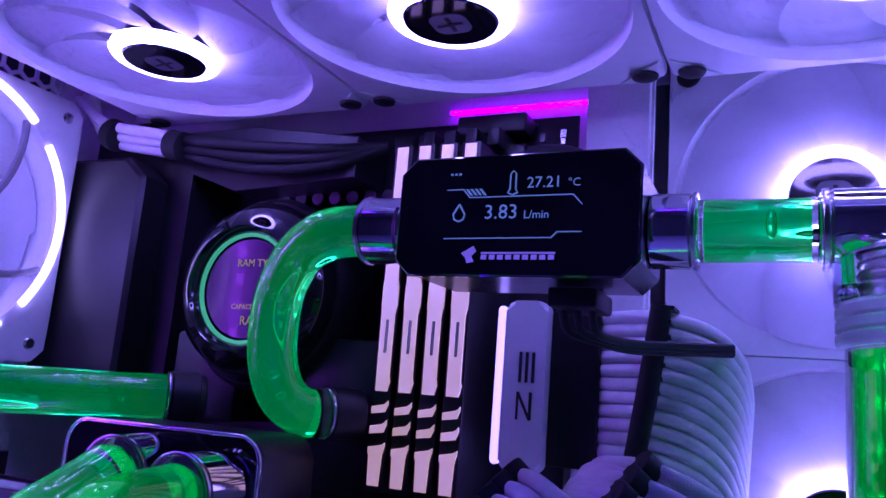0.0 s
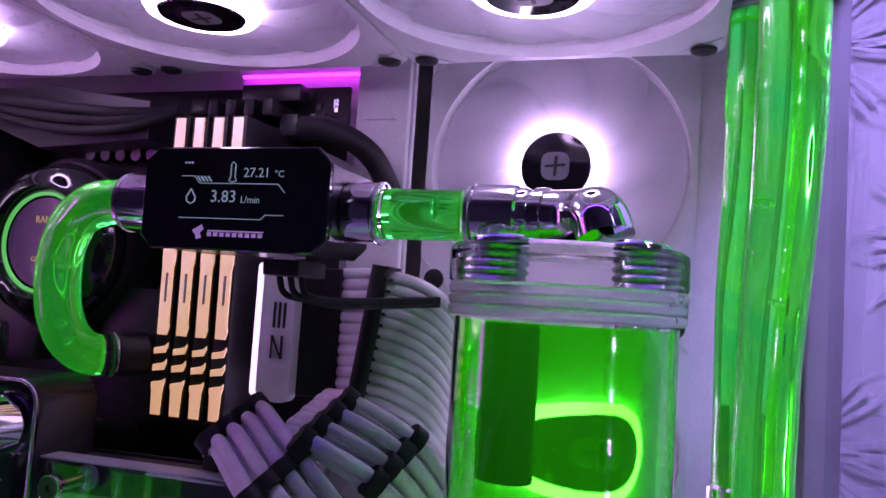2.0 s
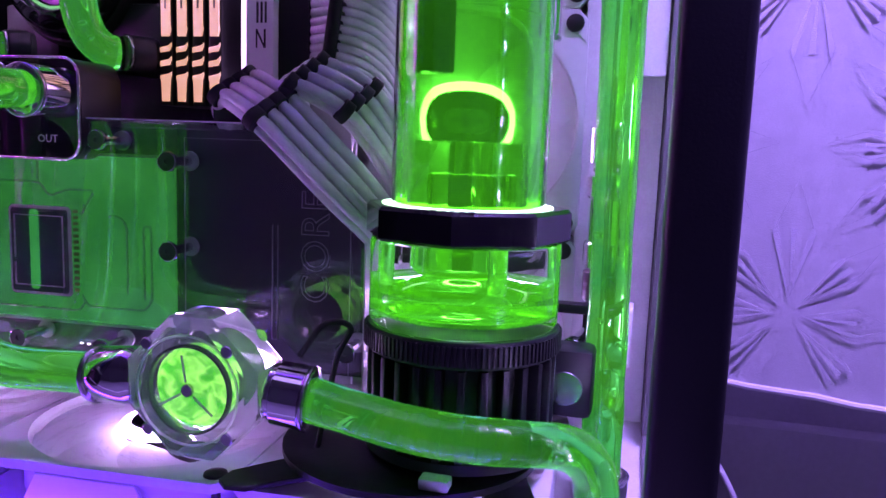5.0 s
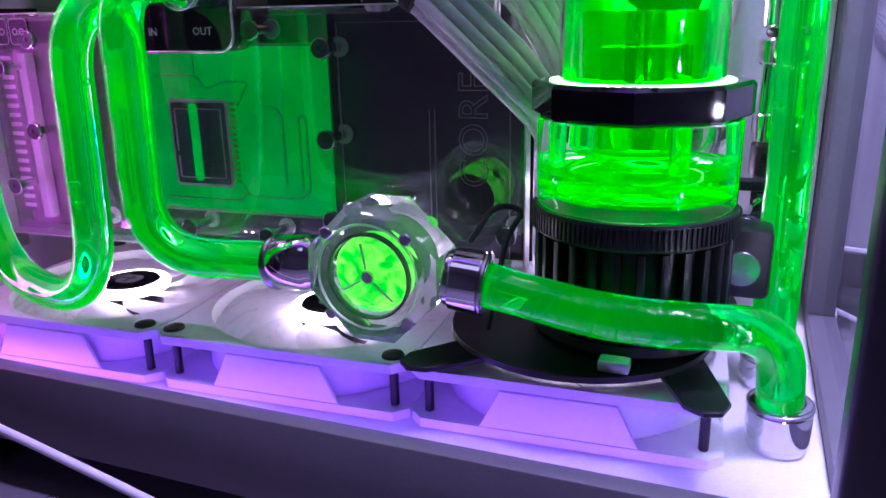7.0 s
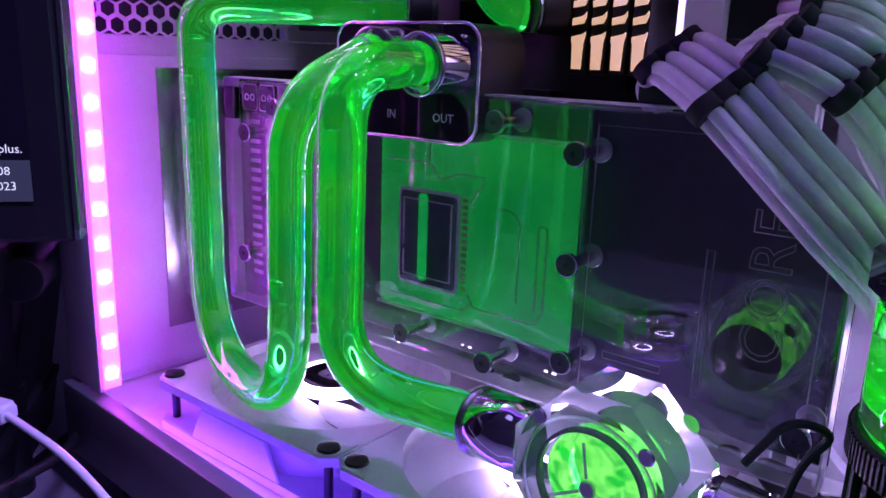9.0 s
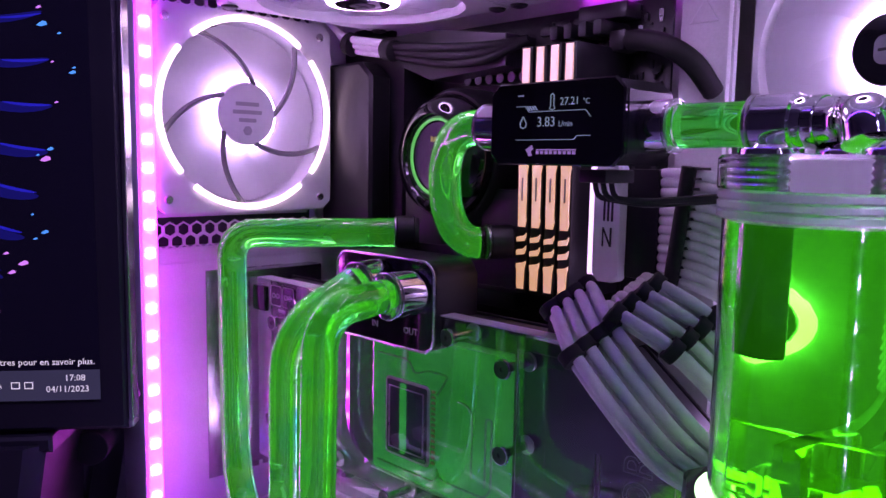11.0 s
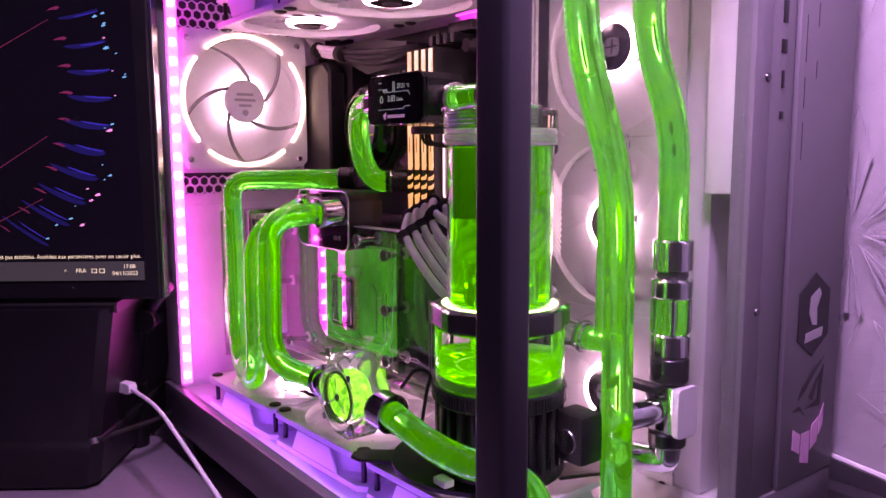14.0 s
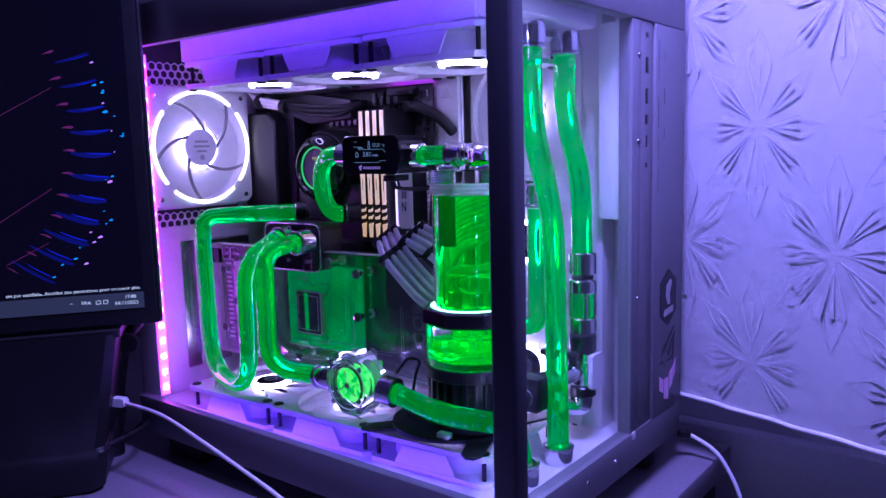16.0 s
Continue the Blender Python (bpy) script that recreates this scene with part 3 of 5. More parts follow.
def make_rear_fan():
    fan = thing("rear_fan", "white rear fan with a segmented glowing ring and curved struts", "fan")
    part("frame", flange(0.1215, 0.0565, 0, 0.004, 0.008), PLASTIC, fan)
    part("back_frame", flange(0.1215, 0.0565, -0.0245, -0.0205, 0.008), PLASTIC, fan)
    part("duct", lathe([(0.0566, -0.0203), (0.0566, -0.0002), (0.0590, -0.0002), (0.0590, -0.0203)], 48, closed=True), PLASTIC, fan)
    for k in range(4):
        a0 = 90 * k - 39
        pts = [(0.0575 * math.cos(radians(a0 + 78 * i / 18)), 0.0575 * math.sin(radians(a0 + 78 * i / 18)), 0.0045) for i in range(19)]
        part("ring_segment", pipe(pts, 0.0017, 8), REARLED, fan, "glowing ring segment")
    part("hub", lathe([(0, 0.002), (0.0185, 0.002), (0.0195, 0.001), (0.0195, -0.006), (0, -0.006)], 40), PLASTIC, fan)
    for k in range(5):
        pts = []
        for i in range(9):
            r = 0.019 + 0.038 * i / 8
            a = radians(72 * k) + 0.91 * (i / 8) ** 0.7
            pts.append((r * math.cos(a), r * math.sin(a), 0.0005))
        # grey stands for the white struts' shaded look against the lit blades
        part("strut", pipe(pts, 0.0017, 8), HUBGREY, fan)
    for k in range(7):
        bm = bmesh.new()
        rows = []
        for i in range(7):
            r = 0.0200 + 0.0350 * i / 6
            s = radians(51.4 * k) + 0.5 * i / 6
            rows.append([bm.verts.new((r * math.cos(s + 1.05 * (j / 5 - 0.5)), r * math.sin(s + 1.05 * (j / 5 - 0.5)), -0.008 - 0.004 * j / 5)) for j in range(6)])
        for a, b in zip(rows, rows[1:]):
            for j in range(5):
                bm.faces.new((a[j], a[j + 1], b[j + 1], b[j]))
        bmesh.ops.solidify(bm, geom=bm.faces[:], thickness=0.0008)
        part("blade", bm, BLADE, fan)
    part("inner_light", lathe([(0.0196, -0.0065), (0.0230, -0.0065), (0.0230, -0.0035), (0.0196, -0.0035)], 32, closed=True), FANLED, fan)
    for k, (w, yy) in enumerate(((0.016, 0.006), (0.020, 0.001), (0.012, -0.004))):
        part("label_bar", plate(round_rect(w, 0.0024, 0.0005), 0.0021, 0.0023, Matrix.Translation((0, yy, 0)), 0), TEXTGREY, fan)
    part("label_mark", lathe([(0, 0.0023), (0.0032, 0.0023), (0.0032, 0.0021), (0, 0.0021)], 6, Matrix.Translation((0, -0.0105, 0))), TEXTGREY, fan)
    for sx in (-1, 1):
        for sy in (-1, 1):
            part("screw", lathe([(0, 0.0052), (0.0022, 0.0050), (0.0028, 0.0041), (0, 0.0041)], 12, Matrix.Translation((sx * 0.0525, sy * 0.0525, 0))), STEEL, fan)
    # x of the fan to +y of the world, y to +z, and its face to +x
    fan.matrix_world = Matrix(((0, 0, 1, -0.2950), (1, 0, 0, 0.1690), (0, 1, 0, 0.3400), (0, 0, 0, 1)))
    return fan


make_rear_fan()


# ---- the motherboard ----
board = thing("motherboard", "black motherboard with dark heatsinks, upright on the tray", "motherboard")
part("board", box(-0.306, -0.062, 0.2760, 0.2778, 0.091, 0.396, 0.0003), PCB, board)
for sx, sz in ((-0.068, 0.390), (-0.068, 0.235), (-0.30, 0.39), (-0.18, 0.235)):
    part("standoff", rod((sx, 0.2779, sz), (sx, 0.2839, sz), 0.003, 10), STEEL, board)
part("heatsink", plate([(-0.302, 0.392), (-0.205, 0.392), (-0.150, 0.384), (-0.150, 0.366), (-0.212, 0.362), (-0.238, 0.372), (-0.238, 0.262), (-0.302, 0.262)], -0.2755, -0.2500, pose(0, 0, 0, 90, 0, 0)), HEATSINK, board, "dark angular heatsink")
part("port_cover", plate([(-0.306, 0.376), (-0.262, 0.376), (-0.250, 0.366), (-0.250, 0.262), (-0.306, 0.262)], -0.2498, -0.2325, pose(0, 0, 0, 90, 0, 0), 0.002), BLACK, board, "black angular port cover")
part("slot_armour", box(-0.300, -0.150, 0.262, 0.2755, 0.226, 0.236, 0.001), HEATSINK, board)
part("slot_armour", box(-0.300, -0.070, 0.258, 0.2755, 0.150, 0.205, 0.002), HEATSINK, board)
for k in range(4):
    part("memory_slot", box(-0.1197 + 0.0092 * k, -0.1133 + 0.0092 * k, 0.268, 0.2758, 0.238, 0.376, 0.0005), BLACK, board)
    part("slot_latch", box(-0.1190 + 0.0092 * k, -0.1140 + 0.0092 * k, 0.250, 0.2758, 0.3765, 0.384, 0.0008), BLACK, board)
for k in range(7):
    part("capacitor", rod((-0.196 + 0.009 * k, 0.2755, 0.362), (-0.196 + 0.009 * k, 0.266, 0.362), 0.0032, 14), DARKSTEEL, board)
rnd = random.Random(4)
for k in range(60):
    cx, cz, w, h = rnd.uniform(-0.084, -0.066), rnd.uniform(0.30, 0.392), rnd.uniform(0.001, 0.003), rnd.uniform(0.001, 0.004)
    part("chip", box(cx - w / 2, cx + w / 2, 0.2742, 0.2758, cz - h / 2, cz + h / 2, 0), (DARKSTEEL, STEEL, BLACK)[k % 3], board)
for k in range(4):
    part("chip", box(-0.145 + 0.012 * k, -0.136 + 0.012 * k, 0.273, 0.2758, 0.384, 0.391, 0.0004), BLACK, board)
part("top_connector", box(-0.110, -0.080, 0.262, 0.2758, 0.386, 0.394, 0.001), BLACK, board)
part("power_plug", box(-0.300, -0.276, 0.2560, 0.2755, 0.397, 0.402, 0.001), BLACK, board)

# ---- memory ----
def make_memory():
    st = thing("memory_stick", "black memory stick with a lit frosted top edge", "memory stick", "memory sticks")
    part("spreader", box(-0.0037, 0.0037, 0.0010, 0.0425, 0.002, 0.128, 0.0006), BLACK, st)
    # the lit edge: a long bar, a wider middle, and chevron gaps near the foot
    segs = [[(-0.0024, 0.0365), (0.0022, 0.0365), (0.0032, 0.040), (0.0024, 0.042), (0.0024, 0.064), (0.0034, 0.067), (0.0034, 0.074), (0.0024, 0.077), (0.0022, 0.127), (-0.0022, 0.127), (-0.0024, 0.077), (-0.0030, 0.074), (-0.0030, 0.067), (-0.0024, 0.064)],
            [(-0.0034, 0.0365), (0.0034, 0.0395), (0.0034, 0.0425), (-0.0034, 0.0395)],
            [(-0.0032, 0.0285), (0.0022, 0.0293), (0.0033, 0.0318), (0.0033, 0.0335), (0.0018, 0.0318), (-0.0032, 0.0310)],
            [(-0.0032, 0.0215), (0.0022, 0.0223), (0.0033, 0.0248), (0.0033, 0.0268), (0.0018, 0.0250), (-0.0032, 0.0242)],
            [(-0.0024, 0.004), (0.0020, 0.004), (0.0022, 0.0145), (0.0033, 0.0172), (0.0033, 0.0190), (0.0018, 0.0178), (-0.0032, 0.0170), (-0.0032, 0.0150), (-0.0024, 0.0140)]]
    for s in segs[:1] + segs[2:]:
        part("light_bar", plate(s, -0.0009, 0.0, FACE, 0.0002), RAMLED, st, "lit frosted bar")
    part("bar_mark", plate(round_rect(0.0012, 0.012, 0.0003), 0.0001, 0.0003, FACE @ Matrix.Translation((0.0003, 0.056, 0)), 0), TEXTGREY, st)
    return st


stick = make_memory()
STX = [-0.1165, -0.1073, -0.0981, -0.0889]
stick.matrix_world = pose(STX[0], 0.2290, 0.2430)
for x in STX[1:]:
    copy_thing(stick, pose(x, 0.2290, 0.2430))

# ---- processor block with its round screen ----
cpu = thing("processor_block", "black round processor water block with a round lit screen", "water block")
CM = pose(-0.1800, 0.2600, 0.3150, 90, 0, 0)
part("body", lathe([(0, 0), (0.0400, 0), (0.0400, 0.020), (0.0375, 0.024), (0, 0.024)], 48, CM), BLACK, cpu)
part("bezel", lathe([(0.0225, 0.0245), (0.0225, 0.0360), (0.0245, 0.0385), (0.0310, 0.0360), (0.0365, 0.0270), (0.0365, 0.0245)], 56, CM, closed=True), GLOSSBLACK, cpu, "glossy black bezel")
part("light_ring", lathe([(0.0208, 0.0330), (0.0208, 0.0342), (0.0222, 0.0342), (0.0222, 0.0330)], 56, CM, closed=True), GREENRING, cpu, "green glowing ring")
part("screen", lathe([(0, 0.0328), (0.0198, 0.0328), (0.0198, 0.0250), (0, 0.0250)], 48, CM), SCREENDARK, cpu, "dark round screen")
for text, dy, size in (("RAM TYPE", 0.0100, 0.0042), ("CAPACITY AND", -0.0075, 0.0028), ("RAM", -0.0130, 0.0050)):
    words("screen_text", text, size, CM @ Matrix.Translation((0.004, dy, 0.0331)), TEXTYELLOW, cpu, 0.00005)
part("port_base", box(-0.1570, -0.1230, 0.2400, 0.2755, 0.2620, 0.2980, 0.002), BLACK, cpu)
part("port_base", box(-0.2240, -0.1900, 0.2400, 0.2755, 0.2620, 0.2980, 0.002), BLACK, cpu)

# ---- graphics card, standing, its clear block to the open side ----
gpu = thing("graphics_card", "upright graphics card with a clear acrylic block of green coolant", "graphics card")
GY = 0.1829
part("board", plate([(-0.300, 0.116), (0.003, 0.116), (0.003, 0.204), (-0.034, 0.2345), (-0.300, 0.2345)], -0.0318, -0.0300, pose(0, GY, 0, 90, 0, 0), 0.0003), PCB, gpu)
part("cooler_base", plate([(-0.292, 0.120), (0.002, 0.120), (0.002, 0.2045), (-0.0335, 0.2335), (-0.292, 0.2335)], -0.0295, -0.0195, pose(0, GY, 0, 90, 0, 0), 0.0008), mat("nickel_dark", (0.09, 0.09, 0.10), 0.32, metal=0.6), gpu, "dark metal base")
part("end_bracket", box(-0.3150, -0.3020, 0.1800, 0.2400, 0.110, 0.240, 0.001), STEEL, gpu)
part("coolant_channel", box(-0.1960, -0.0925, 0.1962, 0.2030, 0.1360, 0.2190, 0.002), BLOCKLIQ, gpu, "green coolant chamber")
COVER = [(-0.2950, 0.1190), (0.0050, 0.1190), (0.0050, 0.2057), (-0.0330, 0.2360), (-0.2950, 0.2360)]
acr = part("acrylic_cover", plate(COVER, -0.0115, 0, pose(0, GY, 0, 90, 0, 0), 0.0010), cover_glass, gpu, "clear acrylic cover")
acr.visible_shadow = False
for p0, p1 in zip(COVER, COVER[1:] + COVER[:1]):
    d = (Vector(p1) - Vector(p0)).normalized()
    nrm = Vector((d.y, -d.x))
    q = [Vector(p0) + nrm * 0.0001, Vector(p1) + nrm * 0.0001, Vector(p1) + nrm * 0.0007, Vector(p0) + nrm * 0.0007]
    part("cover_edge", plate([tuple(v) for v in q], -0.0105, -0.0010, pose(0, GY, 0, 90, 0, 0), 0), CUTEDGE, gpu, "bright frosted edge")
# white plastic stands for acrylic edges that catch the light
part("core_frame", plate(round_rect(0.0345, 0.0445, 0.002), 0, 0.0008, pose(-0.1655, 0.1960, 0.1710, 90, 0, 0)), PLASTIC, gpu)
part("core_window", plate(round_rect(0.0315, 0.0415, 0.0015), 0.0009, 0.0013, pose(-0.1655, 0.1960, 0.1710, 90, 0, 0), 0), mat("core_dark_green", (0.07, 0.20, 0.13), 0.12, coat=0.8, metal=0.5), gpu)
part("core_streak", plate(round_rect(0.0050, 0.0400, 0.002), 0.0014, 0.0018, pose(-0.1680, 0.1960, 0.1715, 90, 0, 4), 0), BLOCKLIQ, gpu)
part("core_inner_frame", pipe([(-0.1790, 0.1942, 0.1535), (-0.1520, 0.1942, 0.1535), (-0.1520, 0.1942, 0.1885), (-0.1790, 0.1942, 0.1885), (-0.1790, 0.1942, 0.1535)], 0.0004, 6), FROST, gpu)
for bx in ((-0.1965, -0.0920, 0.1350, 0.1362), (-0.1965, -0.0920, 0.2188, 0.2200)):
    part("chamber_rim", box(bx[0], bx[1], 0.1958, 0.2031, bx[2], bx[3], 0.0003), FROST, gpu)
for k in range(14):
    part("fin", box(-0.1470, -0.1445, 0.1955, 0.1961, 0.1515 + 0.0030 * k, 0.1530 + 0.0030 * k, 0), GOLD, gpu)
CH = mat("channel_edge", (0.30, 0.75, 0.40), 0.15, trans=0.5, coat=0.5)
for pts in ([(-0.190, 0.205), (-0.165, 0.205), (-0.160, 0.198), (-0.150, 0.202), (-0.135, 0.202), (-0.143, 0.190)], [(-0.143, 0.150), (-0.140, 0.1445), (-0.109, 0.1445), (-0.105, 0.150), (-0.105, 0.186), (-0.109, 0.186), (-0.109, 0.150)],
            [(-0.128, 0.190), (-0.122, 0.190), (-0.118, 0.186), (-0.118, 0.152)], [(-0.166, 0.217), (-0.166, 0.206)], [(-0.190, 0.142), (-0.145, 0.142), (-0.142, 0.146)]):
    part("channel_rib", pipe(fillet([(x, 0.1958, z) for x, z in pts], 0.003, 4), 0.0006, 8), CH, gpu)
part("edge_line", box(-0.0915, -0.0905, 0.1957, 0.2030, 0.125, 0.233, 0), BLACK, gpu)
outline_words("etched_word", "CORE", 0.0185, pose(-0.0165, GY - 0.0001, 0.1830, 90, 0, 0) @ Matrix.Rotation(radians(90), 4, "Z"), mat("etched_acrylic", (0.42, 0.43, 0.44), 0.4, trans=0.3, ior=1.2), gpu, 0.00022)
for x0, z0, w, h in ((-0.036, 0.140, 0.0025, 0.052), (-0.060, 0.145, 0.022, 0.0025)):
    loop = [(-w / 2, 0), (w / 2, 0), (w / 2, h), (-w / 2, h), (-w / 2, 0)]
    part("etched_bar", pipe([(x0 + a, GY - 0.0001, z0 + b) for a, b in loop], 0.0003, 6), mat("etched_acrylic"), gpu)
SCR = [(-0.125, 0.226), (-0.0895, 0.2175), (-0.0895, 0.1765), (-0.0890, 0.1380), (-0.1250, 0.1275), (-0.1700, 0.1290), (-0.0040, 0.1362), (-0.0010, 0.2000),
       (-0.2560, 0.2230), (-0.2780, 0.2090), (-0.2610, 0.1760), (-0.2810, 0.1455), (-0.2350, 0.1270)]
for x, z in SCR:
    x, z = x + 0.0016, z + 0.0005
    sc = part("block_screw", lathe([(0, 0.0006), (0.0014, 0.0006), (0.0014, 0.0014), (0.0042, 0.0014), (0.0046, 0.0006), (0.0044, 0), (0, 0)], 20, pose(x, GY, z, 90, 0, 0)), DARKSTEEL, gpu, "dark steel screw with a bright rim")
    part("screw_rim", lathe([(0.0041, 0.0013), (0.0042, 0.0018), (0.0046, 0.0017), (0.0049, 0.0008), (0.0047, 0.0001), (0.0044, 0.0001)], 20, pose(x, GY, z, 90, 0, 0), closed=True), CHROME, sc)
    part("screw_seat", rod((x, GY + 0.0193, z), (x, GY + 0.0178, z), 0.0048, 18), BRIGHTSTEEL, gpu)
    part("screw_shaft", rod((x, GY + 0.0177, z), (x, GY + 0.0005, z), 0.0022, 12), STEEL, gpu)
for k, tx in enumerate((-0.2715, -0.2585)):
    tag = part("tag", plate(round_rect(0.0115, 0.0125, 0.0018), 0, 0.0008, pose(tx, GY - 0.0002, 0.2275, 90, 0, 0), 0.0002), mat("smoked_tag", (0.035, 0.03, 0.04), 0.2, coat=0.6), gpu, "small dark tag with a pale rim")
    TR0 = round_rect(0.0115, 0.0125, 0.0018)
    part("tag_rim", pipe([tuple(pose(tx, GY - 0.0011, 0.2275, 90, 0, 0) @ Vector((u, v, 0))) for u, v in TR0 + TR0[:1]], 0.00025, 6), FROST, tag)
    for r in (-0.0022, 0.0022):
        part("tag_mark", lathe([(0.0011, 0.0009), (0.0011, 0.0012), (0.0018, 0.0012), (0.0018, 0.0009)], 18, pose(tx + r, GY - 0.0002, 0.2275, 90, 0, 0), closed=True), TEXTGREY, tag)
part("vent_strip", box(-0.2905, -0.2795, GY + 0.0125, GY + 0.0180, 0.1280, 0.2180, 0.0006), BLACK, gpu, "black slotted strip")
for k in range(17):
    part("vent_slot", box(-0.2888, -0.2812, GY + 0.0118, GY + 0.0124, 0.1310 + 0.0051 * k, 0.1332 + 0.0051 * k, 0.0002), BRIGHTSTEEL, gpu)
part("side_rail", box(-0.2770, -0.2715, GY + 0.0122, GY + 0.0185, 0.1250, 0.2160, 0.0006), BRIGHTSTEEL, gpu, "pale metal rail")
part("inner_line", pipe([(-0.0800, GY + 0.0002, 0.1240), (-0.0800, GY + 0.0002, 0.2290), (-0.0360, GY + 0.0002, 0.2290), (-0.0010, GY + 0.0002, 0.2030), (-0.0010, GY + 0.0002, 0.1240)], 0.00025, 6), mat("etched_acrylic"), gpu)
part("terminal", plate(round_rect(0.076, 0.046, 0.008), 0, 0.030, pose(-0.1680, 0.2110, 0.2400, 90, 0, 0), 0.001), BLACK, gpu, "black terminal box")
part("terminal_face", plate(round_rect(0.076, 0.046, 0.008), 0.0302, 0.0318, pose(-0.1680, 0.2110, 0.2400, 90, 0, 0), 0.0005), GLOSSBLACK, gpu)
RIM = round_rect(0.076, 0.046, 0.008)
part("terminal_rim", pipe([tuple(pose(-0.1680, 0.1792, 0.2400, 90, 0, 0) @ Vector((u, v, 0))) for u, v in RIM + RIM[:1]], 0.0007, 10), CHROME, gpu, "bright rim")
words("port_word", "OUT", 0.0050, pose(-0.1465, 0.1791, 0.2262, 90, 0, 0), TEXTGREY, gpu, 0.00005)
words("port_word", "IN", 0.0050, pose(-0.1740, 0.1791, 0.2262, 90, 0, 0), TEXTGREY, gpu, 0.00005)
part("logo_tile", box(-0.2960, -0.2820, 0.1800, 0.1838, 0.216, 0.232, 0.001), GLOSSBLACK, gpu)
for k in range(8):
    part("board_light", box(-0.150 + 0.011 * (k // 2 * 2) + 0.004 * (k % 2), -0.1482 + 0.011 * (k // 2 * 2) + 0.004 * (k % 2), 0.2024, 0.2034, 0.1228, 0.1238, 0), mat("board_led", (0.9, 0.9, 0.9), 0.4, emit=(1, 0.9, 1), strength=4.0), gpu)

# the card stands three degrees askew in the case
gpu.matrix_world = Matrix.Translation((-0.1198, 0.1817, 0)) @ Matrix.Rotation(radians(3.0), 4, "Z") @ Matrix.Translation((0.122, -0.1815, 0))


# ---- coolant lines ----
def fitting(p, q, r=0.0112, name="tube_fitting", label="chrome tube fitting with a stepped collar", finish=CHROME):
    """A turned collar from p to q, knurled at its foot and stepped at its mouth."""
    h = (Vector(q) - Vector(p)).length
    th = thing(name, label, "tube fitting", "tube fittings", at=p)
    m = Matrix.Translation(-Vector(p)) @ along(p, q)
    part("collar", lathe([(0, 0), (r * 0.86, 0), (r * 0.92, h * 0.05), (r * 0.92, h * 0.16), (r, h * 0.20), (r, h * 0.84), (r * 0.93, h * 0.88), (r * 0.93, h * 0.98), (r * 0.80, h), (r * 0.74, h), (r * 0.74, h * 0.9), (0, h * 0.9)], 32, m), finish, th)
    part("ring", lathe([(r * 1.0, h * 0.885), (r * 1.03, h * 0.90), (r * 1.03, h * 0.95), (r * 1.0, h * 0.965), (r * 0.94, h * 0.965), (r * 0.94, h * 0.885)], 32, m, closed=True), STEEL, th)
    return th


TR = 0.0083


def line(name, pts, bend, label, seed=0.0, r=TR):
    th = thing(name, label, "coolant tube", "coolant tubes")
    core = fillet(pts, bend, 10)
    dense = []
    for a, b in zip(core, core[1:]):
        n = max(1, int((b - a).length / 0.004))
        dense += [a.lerp(b, k / n) for k in range(n)]
    dense.append(core[-1])
    part("tube_wall", pipe(dense, r, 28, wob=0.05, seed=seed), TUBEWALL, th, "clear tube wall")
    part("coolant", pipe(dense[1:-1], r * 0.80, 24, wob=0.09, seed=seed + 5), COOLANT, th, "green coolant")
    rb = random.Random(int(seed * 10))
    for k in range(max(2, len(dense) // 12)):
        p, q = dense[rb.randrange(2, len(dense) - 2)], rb.uniform(0.0006, 0.0016)
        o = Vector((rb.uniform(-1, 1), rb.uniform(-1, 1), rb.uniform(-1, 1))) * r * 0.35
        bb = bmesh.new()
        bmesh.ops.create_icosphere(bb, subdivisions=2, radius=q, matrix=Matrix.Translation(p + o))
        part("bubble", bb, ACRYLIC, th)
    return th


GLOW = "bent clear tube filled with bright green coolant"
AX = 0.1890
line("coolant_tube", [(-0.0960, 0.189, 0.3290), (-0.1192, 0.1905, 0.3285), (-0.1317, 0.1930, 0.3231), (-0.1405, 0.1970, 0.3124), (-0.1452, 0.2010, 0.2995), (-0.1471, 0.2050, 0.2865), (-0.1455, 0.2100, 0.2756), (-0.1404, 0.2160, 0.2697), (-0.1340, 0.2250, 0.2700)], 0.006, GLOW, 1)
line("coolant_tube", [(-0.1960, 0.2160, 0.2710), (-0.2570, 0.1385, 0.2695), (-0.2580, 0.1400, 0.1080), (-0.1680, 0.1190, 0.1080), (-0.1610, 0.1160, 0.2330), (-0.1672, 0.1600, 0.2500)], (0.015, 0.044, 0.044, 0.026), GLOW, 2)
line("coolant_tube", [(-0.1400, 0.1570, 0.2475), (-0.1330, 0.1160, 0.2450), (-0.1330, 0.1140, 0.1380), (-0.0780, 0.1290, 0.1358)], 0.036, GLOW, 3)
line("coolant_tube", [(0.0080, 0.1262, 0.1372), (0.0500, 0.1260, 0.1300), (0.0750, 0.1270, 0.1290), (0.1120, 0.1450, 0.1250), (0.1150, 0.1530, 0.0900)], 0.030, GLOW, 4)
line("coolant_tube", [(-0.0080, AX, 0.3270), (0.0250, AX, 0.3270)], 0.01, "short straight tube filled with green coolant", 5)
line("coolant_tube", [(0.1120, 0.1740, 0.4080), (0.1120, 0.1740, 0.3500), (0.1110, 0.2080, 0.2750), (0.1130, 0.2100, 0.0850)], 0.030, GLOW, 6, 0.0088)
line("coolant_tube", [(0.1070, 0.2340, 0.4080), (0.1070, 0.2340, 0.3560), (0.1070, 0.2610, 0.3050), (0.1080, 0.2610, 0.2380)], 0.022, GLOW, 7, 0.0088)
